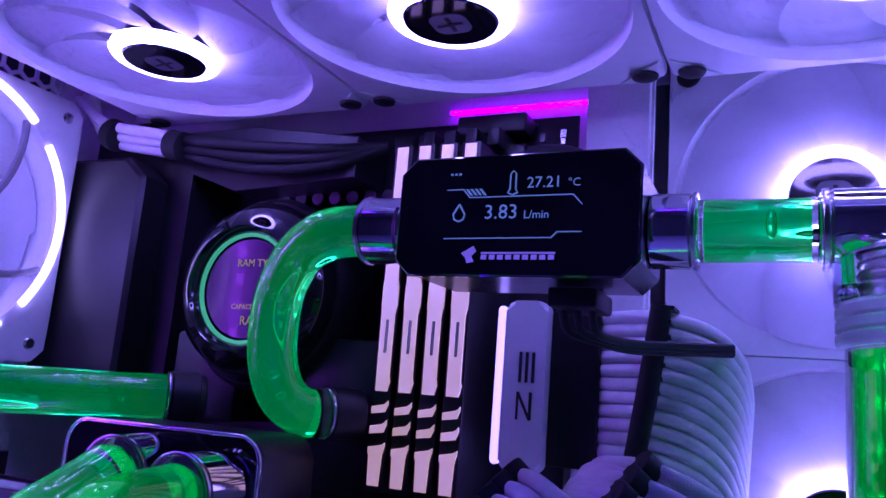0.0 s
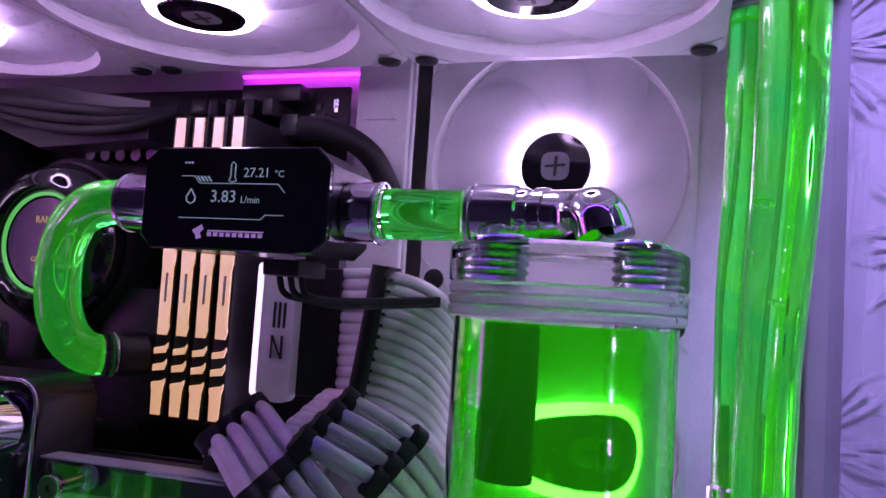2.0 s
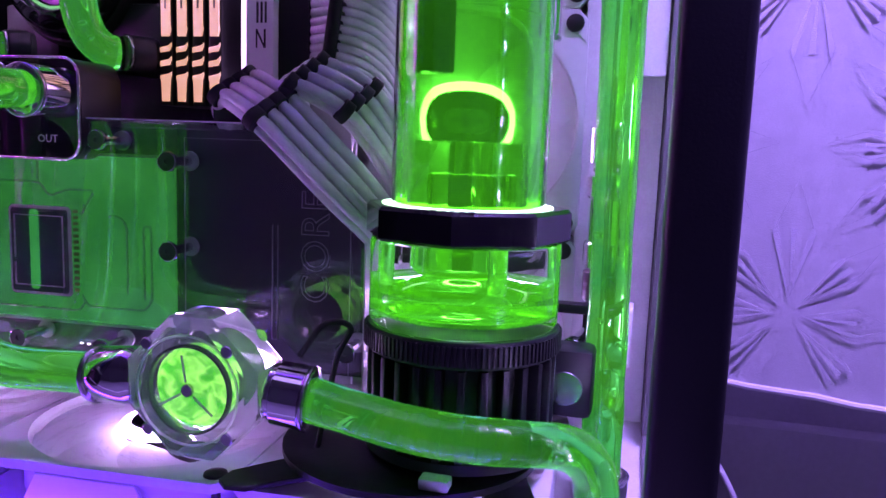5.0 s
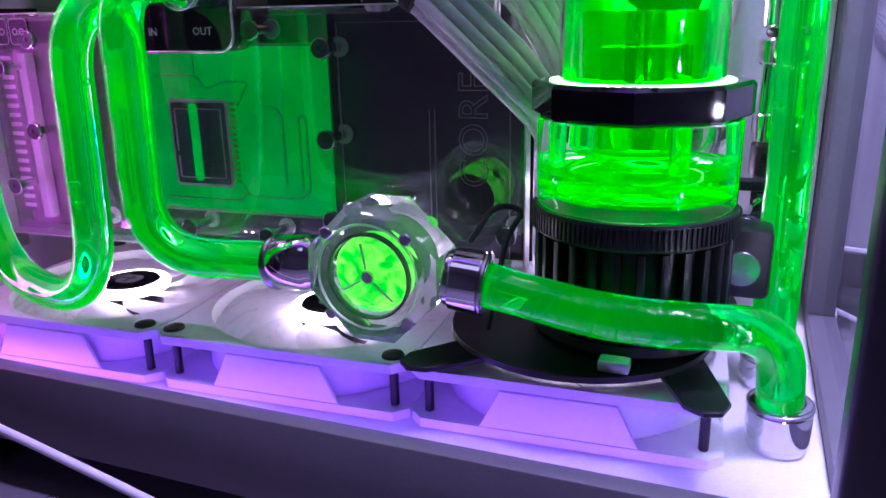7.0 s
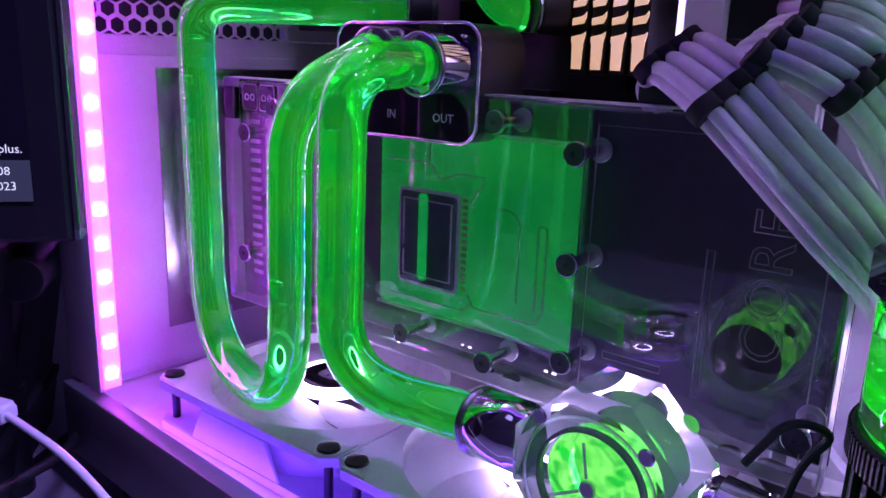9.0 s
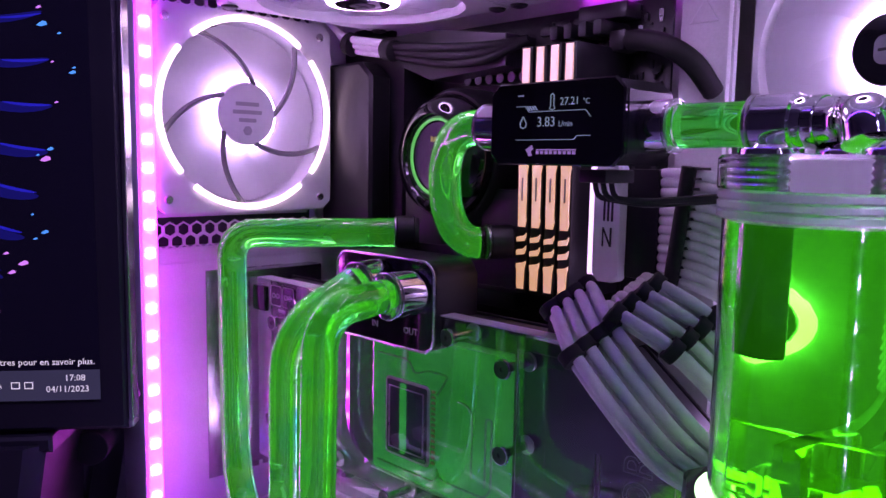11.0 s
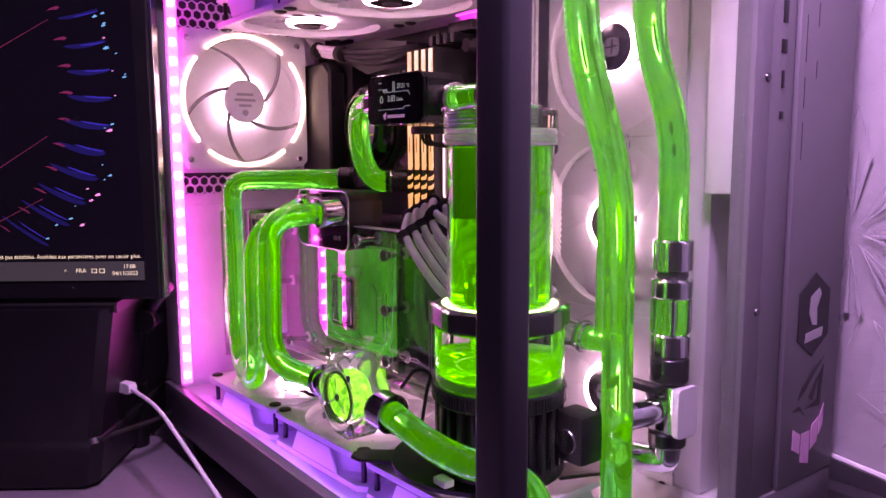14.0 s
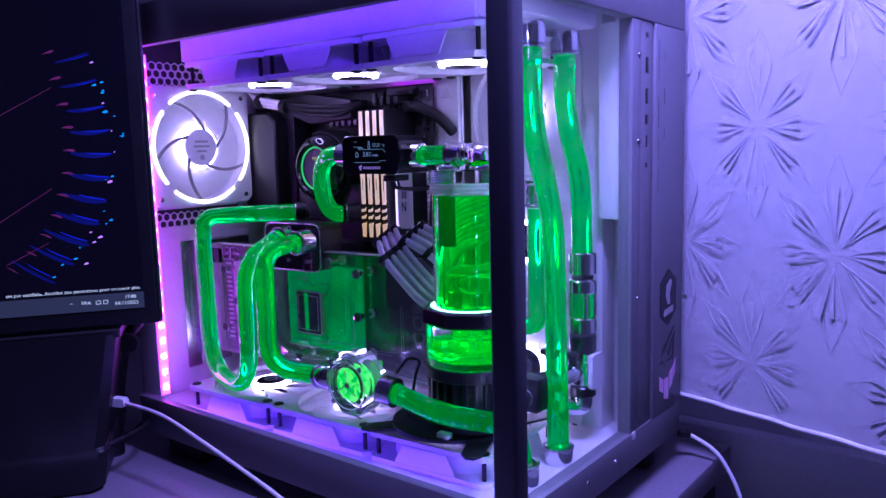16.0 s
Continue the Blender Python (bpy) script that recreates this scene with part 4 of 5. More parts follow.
line("coolant_tube", [(0.0480, 0.2500, 0.1740), (0.0700, 0.2500, 0.1740), (0.0700, 0.2500, 0.2830)], 0.020, GLOW, 8, 0.0080)
fitting((-0.0870, AX, 0.3280), (-0.1045, AX, 0.3285), 0.0104)
fitting((-0.0200, AX, 0.3270), (-0.0050, AX, 0.3270), 0.0100)
fitting((0.0420, AX, 0.3270), (0.0225, AX, 0.3270), 0.0100)
fitting((-0.1270, 0.2370, 0.2705), (-0.1362, 0.2225, 0.2702), 0.0092, label="black tube fitting with a bright ring", finish=BLACK)
fitting((-0.1900, 0.2230, 0.2712), (-0.1995, 0.2120, 0.2709), 0.0096, label="black tube fitting with a bright ring", finish=BLACK)
fitting((-0.1690, 0.1790, 0.2500), (-0.1670, 0.1600, 0.2490), 0.0115)
fitting((-0.1400, 0.1790, 0.2475), (-0.1395, 0.1570, 0.2470), 0.0115)
fitting((-0.0560, 0.1255, 0.1385), (-0.0810, 0.1290, 0.1355), 0.0112)
fitting((-0.0040, 0.1250, 0.1385), (0.0120, 0.1265, 0.1368), 0.0118)
fitting((0.1150, 0.1555, 0.0740), (0.1150, 0.1545, 0.0940), 0.0115)
fitting((0.1130, 0.2100, 0.0740), (0.1130, 0.2100, 0.0890), 0.0125)
fitting((0.1120, 0.1740, 0.4235), (0.1120, 0.1740, 0.4030), 0.0115)
fitting((0.1070, 0.2340, 0.4235), (0.1070, 0.2340, 0.4030), 0.0115)
fitting((0.0350, 0.2500, 0.1740), (0.0510, 0.2500, 0.1740), 0.0105)
fitting((0.0700, 0.2500, 0.3040), (0.0700, 0.2500, 0.2800), 0.0108)

# ---- flow meter ----
fm = thing("flow_meter", "black flow meter with a lit display of temperature and flow", "flow meter")
FX0, FX1, FZ0, FZ1 = -0.0845, -0.0170, 0.3115, 0.3450
FW, FH = FX1 - FX0, FZ1 - FZ0
FC = ((FX0 + FX1) / 2, (FZ0 + FZ1) / 2)
FM = pose(FC[0], 0.1710, FC[1], 90, 0, 0)
cut = 0.0045
OUTL = [(-FW / 2 + cut, -FH / 2), (FW / 2 - cut, -FH / 2), (FW / 2, -FH / 2 + cut), (FW / 2, FH / 2 - cut), (FW / 2 - cut, FH / 2), (-FW / 2 + cut, FH / 2), (-FW / 2, FH / 2 - cut), (-FW / 2, -FH / 2 + cut)]
part("face_plate", plate(OUTL, -0.0025, 0, FM, 0.0006), GLOSSBLACK, fm, "glossy black face")
part("body", plate([(x * 0.985, y * 0.97) for x, y in OUTL], -0.0340, -0.0028, FM, 0.0008), mat("dark_anodised", (0.05, 0.05, 0.055), 0.25, metal=0.9), fm)
FT = FM @ Matrix.Translation((0, 0, 0.00015))


def fmark(name, pts, material=TEXTBLUE):
    part(name, plate(pts, 0, 0.0001, FT, 0), material, fm)


words("reading", "27.21", 0.0043, FT @ Matrix.Translation((0.0085, 0.0083, 0)), TEXTBLUE, fm, 0.00005)
words("reading", "°C", 0.0031, FT @ Matrix.Translation((0.0165, 0.0080, 0)), TEXTBLUE, fm, 0.00005)
words("reading", "3.83", 0.0056, FT @ Matrix.Translation((-0.0030, 0.0005, 0)), TEXTBLUE, fm, 0.00005)
words("reading", "L/min", 0.0031, FT @ Matrix.Translation((0.0068, -0.0003, 0)), TEXTBLUE, fm, 0.00005)
fmark("screen_line", [(-0.0190, 0.0073), (-0.0140, 0.0073), (-0.0120, 0.0050), (0.0165, 0.0050), (0.0190, 0.0022), (0.0186, 0.0022), (0.0163, 0.0047), (-0.0122, 0.0047), (-0.0142, 0.0070), (-0.0190, 0.0070)])
fmark("screen_line", [(-0.0190, -0.0063), (0.0110, -0.0063), (0.0125, -0.0048), (0.0190, -0.0048), (0.0190, -0.0051), (0.0127, -0.0051), (0.0112, -0.0066), (-0.0190, -0.0066)])
for k in range(4):
    fmark("screen_hatch", [(-0.0135 + 0.0013 * k, 0.0072), (-0.0127 + 0.0013 * k, 0.0072), (-0.0112 + 0.0013 * k, 0.0054), (-0.0120 + 0.0013 * k, 0.0054)])
for k in range(3):
    fmark("screen_dot", [(-0.0182 + 0.0012 * k, 0.0112), (-0.0175 + 0.0012 * k, 0.0112), (-0.0175 + 0.0012 * k, 0.0118), (-0.0182 + 0.0012 * k, 0.0118)])
part("thermometer_icon", pipe([(x, y, 0.0001) for x, y in ((-0.0008, 0.0068), (-0.0008, 0.0110), (0.0000, 0.0118), (0.0008, 0.0110), (0.0008, 0.0068), (0.0014, 0.0058), (0.0, 0.0052), (-0.0014, 0.0058), (-0.0008, 0.0068))], 0.00022, 5), TEXTBLUE, fm).data.transform(FT)
part("drop_icon", pipe([(-0.0150 + x, y, 0.0001) for x, y in ((0, 0.0030), (0.0017, 0.0002), (0.0013, -0.0012), (0, -0.0018), (-0.0013, -0.0012), (-0.0017, 0.0002), (0, 0.0030))], 0.00025, 5), TEXTBLUE, fm).data.transform(FT)
fmark("maker_mark", [(-0.0135, -0.0105), (-0.0100, -0.0085), (-0.0092, -0.0100), (-0.0105, -0.0112), (-0.0098, -0.0128), (-0.0118, -0.0132), (-0.0122, -0.0118)], TEXTVIOLET)
fmark("maker_bar", [(-0.0078, -0.0102), (0.0125, -0.0102), (0.0125, -0.0107), (-0.0078, -0.0107)], TEXTVIOLET)
for k in range(9):
    fmark("maker_bar", [(-0.0078 + 0.0023 * k, -0.0109), (-0.0062 + 0.0023 * k, -0.0109), (-0.0062 + 0.0023 * k, -0.0122), (-0.0078 + 0.0023 * k, -0.0122)], TEXTVIOLET)
part("cable_socket", box(-0.0420, -0.0290, 0.1780, 0.1980, 0.3050, 0.3103, 0.0008), BLACK, fm)
for k in range(3):
    part("wire", pipe(fillet([(-0.0400 + 0.004 * k, 0.186, 0.3055), (-0.0390 + 0.004 * k, 0.187, 0.2990), (-0.0250, 0.200, 0.2960 + 0.001 * k), (0.0000, 0.235, 0.2990 + 0.001 * k)], 0.006, 5), 0.0011, 8), RUBBER, fm)

# ---- flow indicator ----
fi = thing("flow_indicator", "clear eight-sided acrylic flow indicator with a green wheel", "flow indicator")
IC = pose(-0.0300, 0.1240, 0.1398, 90, 0, 0)
OCT = [(0.0275 * math.cos(radians(a)), 0.0275 * math.sin(radians(a))) for a in (18, 72, 108, 162, 198, 252, 288, 342)]
part("housing", plate(OCT, -0.0130, 0.0130, IC, 0.0034), mat("housing_acrylic", (0.98, 0.99, 0.97), 0.045, trans=0.90, ior=1.17, vary=0.02), fi, "clear acrylic housing")
part("bore_ring", lathe([(0.0156, 0.0092), (0.0156, 0.0120), (0.0166, 0.0120), (0.0166, 0.0092)], 40, IC, closed=True), mat("bore_acrylic", (0.10, 0.14, 0.11), 0.08, trans=0.6, ior=1.3), fi)
part("face_groove", lathe([(0.0196, 0.0126), (0.0198, 0.0132), (0.0204, 0.0132), (0.0206, 0.0126)], 40, IC, closed=True), FROST, fi)
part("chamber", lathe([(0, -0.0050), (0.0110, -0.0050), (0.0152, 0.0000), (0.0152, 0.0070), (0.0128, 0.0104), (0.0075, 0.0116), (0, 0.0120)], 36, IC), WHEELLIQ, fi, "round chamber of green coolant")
for k in range(3):
    part("wheel_vane", box(-0.0004, 0.0004, 0.003, 0.0130, 0.0119, 0.0124, 0.0001), PLASTIC, fi).matrix_local = IC @ pose(0, 0, 0, 0, 0, 110 * k + 10)
part("back_cap", lathe([(0, -0.0136), (0.0128, -0.0136), (0.0134, -0.0133), (0.0134, -0.0131), (0, -0.0131)], 36, IC), mat("smoked_cap", (0.03, 0.035, 0.035), 0.12, coat=0.5), fi, "dark round back cap")
for a in (45, 135, 225, 315):
    part("back_screw", lathe([(0, -0.0142), (0.0024, -0.0142), (0.0030, -0.0131), (0, -0.0131)], 14, IC @ pose(0.0215 * math.cos(radians(a)), 0.0215 * math.sin(radians(a)), 0)), STEEL, fi)
part("wheel_hub", lathe([(0, 0.0129), (0.0022, 0.0129), (0.0026, 0.0119), (0, 0.0119)], 14, IC), STEEL, fi)
for a in (45, 135, 225, 315):
    part("housing_screw", lathe([(0, 0.0005), (0.0020, 0.0005), (0.0024, 0), (0, 0)], 12, IC @ pose(0.0225 * math.cos(radians(a)), 0.0225 * math.sin(radians(a)), 0.0131)), STEEL, fi)

# ---- reservoir and pump ----
RX, RY = 0.0565, 0.1710
res = thing("reservoir_pump", "tall clear reservoir of green coolant on a black pump", "reservoir", at=(RX, RY, 0.1025))
RM = Matrix.Translation((0, 0, -0.1025))
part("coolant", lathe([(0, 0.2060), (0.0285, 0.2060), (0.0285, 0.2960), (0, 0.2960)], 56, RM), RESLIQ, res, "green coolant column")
part("glass_tube", lathe([(0.0287, 0.2065), (0.0300, 0.2065), (0.0300, 0.2965), (0.0287, 0.2965)], 56, RM, closed=True), TUBEWALL, res, "clear tube")
part("thread_ring", lathe([(0.0290, 0.2970), (0.0312, 0.2970), (0.0318, 0.2976), (0.0318, 0.2992), (0.0311, 0.2998), (0.0318, 0.3004), (0.0318, 0.3020), (0.0311, 0.3026), (0.0318, 0.3032), (0.0318, 0.3050), (0.0312, 0.3056), (0.0290, 0.3056)], 56, RM, closed=True), FROST, res, "frosted threaded ring")
cap = part("cap", lathe([(0, 0.3058), (0.0318, 0.3058), (0.0321, 0.3066), (0.0321, 0.3150), (0.0310, 0.3160), (0, 0.3160)], 56, RM), ACRYLIC, res, "clear acrylic cap")
for px, py in ((-0.016, -0.006), (0.018, 0.000)):
    part("plug_thread", lathe([(0.0080 + 0.0007 * (i % 2), 0.3066 + 0.0010 * i) for i in range(10)], 24, RM @ Matrix.Translation((px, py, 0))), STEEL, cap)
for px, py in ((-0.016, -0.006), (0.018, 0.000), (-0.002, 0.018)):
    part("plug", lathe([(0, 0.3192), (0.0050, 0.3192), (0.0058, 0.3182), (0.0092, 0.3182), (0.0096, 0.3176), (0.0096, 0.3162), (0, 0.3162)], 24, RM @ Matrix.Translation((px, py, 0))), CHROME, cap, "chrome plug")
part("inner_tube", rod((-0.0100, -0.0130, 0.2560 - 0.1025), (-0.0100, -0.0130, 0.2955 - 0.1025), 0.0068, 24), mat("dark_green_metal", (0.05, 0.06, 0.025), 0.22, metal=0.8), res)
for w, d, h in ((0.036, 0.006, 0.024), (0.006, 0.036, 0.024), (0.022, 0.022, 0.012)):
    part("insert", box(-w / 2, w / 2, -d / 2, d / 2, 0.2075 - 0.1025, 0.2075 - 0.1025 + h, 0.0008), mat("clear_insert", (0.75, 1.0, 0.75), 0.03, trans=1.0, ior=1.15, vary=0.02), res, "clear swirl breaker")
part("light_ring", lathe([(0.0303, 0.2060), (0.0303, 0.2075), (0.0335, 0.2075), (0.0335, 0.2060)], 56, RM, closed=True), RESLED, res, "glowing ring")
RING = [(0.0405 * math.cos(radians(a)), 0.0405 * math.sin(radians(a))) for a in range(5, 365, 45)]
bmr = bmesh.new()
n = 8
rows = [[bmr.verts.new((x * s, y * s, z - 0.1025)) for x, y in RING] for s, z in ((0.97, 0.1945), (1.0, 0.1955), (1.0, 0.2058), (0.965, 0.2072), (0.84, 0.2072), (0.84, 0.1945))]
for a, b in zip(rows, rows[1:] + rows[:1]):
    for k in range(n):
        bmr.faces.new((a[k], a[(k + 1) % n], b[(k + 1) % n], b[k]))
part("clamp_ring", bmr, GLOSSBLACK, res, "glossy black eight-sided ring", smooth=False)
for k in range(7):
    part("ring_mark", box(-0.012 + 0.0034 * k, -0.0096 + 0.0034 * k, -0.0372, -0.0350, 0.1048, 0.1050, 0), TEXTGREY, res)
body_top = part("pump_top", lathe([(0.030, 0.1940), (0.0370, 0.1940), (0.0375, 0.1930), (0.0375, 0.1630), (0.0365, 0.1612), (0.030, 0.1612)], 56, RM), ACRYLIC, res, "clear acrylic pump top")
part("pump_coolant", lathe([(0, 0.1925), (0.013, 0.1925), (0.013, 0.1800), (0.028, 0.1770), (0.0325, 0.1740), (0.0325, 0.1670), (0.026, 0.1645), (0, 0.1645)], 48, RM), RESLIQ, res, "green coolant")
for a in (35, 125, 215, 305):
    part("inner_post", rod((0.029 * math.cos(radians(a)), 0.029 * math.sin(radians(a)), 0.1770 - 0.1025), (0.029 * math.cos(radians(a)), 0.029 * math.sin(radians(a)), 0.1935 - 0.1025), 0.0035, 14), COOLANT, res)
part("knurled_ring", lathe([(0, 0.1610), (0.0380, 0.1610), (0.0385, 0.1600), (0.0385, 0.1525), (0.0375, 0.1510), (0, 0.1510)], 64, RM), BLACK, res)
knurl_mesh = None
for k in range(120):
    if knurl_mesh is None:
        tooth = part("knurl_tooth", box(-0.0005, 0.0005, -0.0009, 0.0003, 0.1525 - 0.1025, 0.1598 - 0.1025, 0), BLACK, res, smooth=False)
        knurl_mesh = tooth.data
    else:
        tooth = new("knurl_tooth", knurl_mesh)
        tooth.parent = res
    tooth.matrix_local = Matrix.Rotation(2 * math.pi * k / 120, 4, "Z") @ Matrix.Translation((0, -0.0385, 0))
part("pump_motor", lathe([(0, 0.1508), (0.0330, 0.1508), (0.0330, 0.1100), (0, 0.1100)], 48, RM), BLACK, res, "black pump motor")
for k in range(28):
    part("cooling_rib", box(-0.0014, 0.0014, -0.0025, 0.0025, 0.1120 - 0.1025, 0.1505 - 0.1025, 0.0003), BLACK, res).matrix_local = Matrix.Rotation(2 * math.pi * k / 28, 4, "Z") @ Matrix.Translation((0, -0.0352, 0))
part("rib_band", lathe([(0.0330, 0.1120), (0.0382, 0.1120), (0.0382, 0.1160), (0.0330, 0.1160)], 48, RM, closed=True), BLACK, res)
# holder arm with its round badge, at the side toward the front
part("holder", box(0.0300, 0.0520, 0.0140, 0.0330, 0.1200 - 0.1025, 0.1490 - 0.1025, 0.003), BLACK, res)
part("holder_badge", lathe([(0, 0.0014), (0.0068, 0.0014), (0.0074, 0.0006), (0.0074, 0), (0, 0)], 32, Matrix.Translation((0.0410, 0.0139, 0.1330 - 0.1025)) @ pose(0, 0, 0, 90, 0, 0)), STEEL, res)
part("bracket_plate", plate([(0.053 * math.cos(radians(a)), 0.0525 * math.sin(radians(a))) for a in range(0, 360, 9)], 0.0035, 0.0060, Matrix.Translation((-0.0195, 0.0, 0)), 0.0006), BLACK, res, "black oval bracket plate")
for tip, root in (((-0.0710, -0.0515), (-0.050, -0.030)), ((0.0340, -0.0515), (0.020, -0.016)), ((-0.0710, 0.0535), (-0.046, 0.026)), ((0.0340, 0.0535), (0.020, 0.026))):
    t, r0 = Vector(tip), Vector(root)
    d = (t - r0).normalized()
    s = Vector((-d.y, d.x)) * 0.0080
    e = d * 0.006
    part("bracket_arm", plate([(p.x, p.y) for p in (r0 + s * 1.3, t + s, t + e + s * 0.4, t + e - s * 0.4, t - s, r0 - s * 1.3)], 0.0012, 0.0034), BLACK, res)
part("pump_socket", box(-0.0040, 0.0070, -0.0455, -0.0385, 0.0062, 0.0105, 0.0008), PLASTIC, res)
part("pump_foot", rod((0, 0, 0.0061), (0, 0, 0.0076), 0.030, 32), RUBBER, res)

# elbow from the flow line down into the cap
elbow = thing("elbow_fitting", "chrome elbow fitting on the reservoir cap", "tube fitting")
part("elbow_pipe", pipe(fillet([(0.0405, AX, 0.3270), (0.0570, 0.1850, 0.3270), (0.0640, 0.1760, 0.3270), (0.0660, 0.1740, 0.3200)], 0.008, 6), 0.0082, 24), CHROME, elbow)
part("elbow_collar", rod((0.0440, 0.1882, 0.3270), (0.0480, 0.1874, 0.3270), 0.0090), CHROME, elbow)

# ---- the quick connector stack under the second tall tube ----
st = thing("connector_stack", "stack of chrome connectors with a short green sight glass", "tube fitting", at=(0.1085, 0.2610, 0.100))
def sbar(name, z0, z1, r, material, label="", seg=32):
    part(name, lathe([(0, z0 - 0.1), (r * 0.9, z0 - 0.1), (r, z0 - 0.1 + 0.0012), (r, z1 - 0.1 - 0.0012), (r * 0.9, z1 - 0.1), (0, z1 - 0.1)], seg), material, st, label)
sbar("collar", 0.2230, 0.2420, 0.0118, CHROME)
sbar("neck", 0.2190, 0.2228, 0.0095, DARKSTEEL)
sbar("collar", 0.2070, 0.2188, 0.0122, CHROME)
sbar("sight_glass", 0.1862, 0.2068, 0.0095, COOLANT, "green sight glass")
for a in (40, 130, 220, 310):
    part("stack_post", rod((0.0098 * math.cos(radians(a)), 0.0098 * math.sin(radians(a)), 0.0863), (0.0098 * math.cos(radians(a)), 0.0098 * math.sin(radians(a)), 0.1067), 0.0022, 12), CHROME, st)
sbar("collar", 0.1720, 0.1860, 0.0120, CHROME)
sbar("lower_collar", 0.1560, 0.1718, 0.0115, DARKSTEEL)
part("tee_body", box(-0.0100, 0.0100, -0.0100, 0.0100, 0.026, 0.0556, 0.002), CHROME, st)
part("tee_cover", plate(round_rect(0.019, 0.030, 0.003), 0, 0.004, pose(0.0102, 0.0, 0.0400, 90, 0, 90)), PLASTIC, st, "white cover")
sbar("lower_collar", 0.1160, 0.1258, 0.0112, DARKSTEEL)
part("valve_pipe", rod((-0.003, -0.009, 0.0385), (-0.0110, -0.0420, 0.0365), 0.0080), CHROME, st)
part("valve_ring", rod((-0.0105, -0.0395, 0.0366), (-0.0118, -0.0450, 0.0363), 0.0100), CHROME, st)
part("valve_bore", rod((-0.0118, -0.0449, 0.0363), (-0.0120, -0.0455, 0.0363), 0.0062), BLACK, st)
part("valve_handle", box(-0.032, 0.004, -0.0200, -0.0115, 0.0520, 0.0570, 0.0015), BLACK, st)
part("drain_elbow", pipe(fillet([(0, 0, 0.0158), (0, 0, 0.006), (-0.024, -0.010, 0.006)], 0.008, 6), 0.0085, 20), CHROME, st)


# ---- sleeved power cables ----
plug24 = thing("power_plug", "white power plug cover with a bright side-lit edge on a black plug", "power plug")
part("cover", plate(round_rect(0.0145, 0.0560, 0.0035), 0, 0.0075, pose(-0.0673, 0.2370, 0.2852, 90, 0, 0), 0.0012), PLASTIC, plug24, "white rounded cover")
# glowing strip in place of the LED light that falls on this edge
part("lit_edge", plate(round_rect(0.0028, 0.0520, 0.0012), 0, 0.0078, pose(-0.0760, 0.2375, 0.2852, 90, 0, 0), 0.0003), mat("edge_glow", (0.9, 0.9, 0.9), 0.4, emit=(0.75, 0.5, 1.0), strength=1.5), plug24)
part("block", box(-0.0600, -0.0435, 0.2345, 0.2755, 0.2600, 0.3105, 0.0008), BLACK, plug24)
for k, (w, dz) in enumerate(((0.0008, 0.0), (0.0008, 0.0), (0.0008, 0.0))):
    part("cover_mark", box(-0.0690 + 0.0022 * k, -0.0680 + 0.0022 * k, 0.2292, 0.2295, 0.2860, 0.2960, 0), PRINTBLACK, plug24)
part("cover_mark", plate([(-0.0025, -0.0050), (-0.0017, -0.0050), (-0.0017, 0.0020), (0.0018, -0.0050), (0.0028, -0.0050), (0.0028, 0.0040), (0.0018, 0.0040), (0.0018, -0.0030), (-0.0017, 0.0040), (-0.0025, 0.0040)], 0, 0.0002, pose(-0.0668, 0.2294, 0.2790, 90, 0, 0), 0), PRINTBLACK, plug24)

plug24.location.x += 0.0032
bundle = thing("sleeved_cable", "bundle of white woven sleeved cables held by black combs", "cable", "power cables")
for row in range(2):
    for k in range(12):
        z = 0.2622 + 0.00425 * k
        dy = 0.0075 * row
        lift = 0.00055 * k
        pts = [(-0.0430, 0.2380 + dy, z), (-0.0290 + lift * 0.6, 0.2295 + dy * 0.8, z + 0.0005), (-0.0150 + lift, 0.2320 + dy * 0.7, z - 0.0030), (-0.0070 + lift, 0.2420 + dy * 0.6, z - 0.0110), (-0.0030 + lift * 0.6, 0.2600 + dy * 0.5, z - 0.0260), (-0.0030, 0.2740 + dy * 0.4, z - 0.0420)]
        part("cable", pipe(fillet(pts, 0.02, 5), 0.00215, 14), SLEEVE, bundle)
part("comb", pipe([(-0.0310, 0.2270, 0.2590), (-0.0265, 0.2245, 0.2840), (-0.0225, 0.2235, 0.3120)], 0.0033, 14), RUBBER, bundle, "black cable comb")
for k in range(12):
    part("comb_tooth", box(-0.0008, 0.0040, -0.0030, 0.0100, -0.0006, 0.0006, 0), RUBBER, bundle).location = (-0.0310 + 0.00075 * k, 0.2280 - 0.0003 * k, 0.2644 + 0.00425 * k)

bundle.location.x += 0.0030


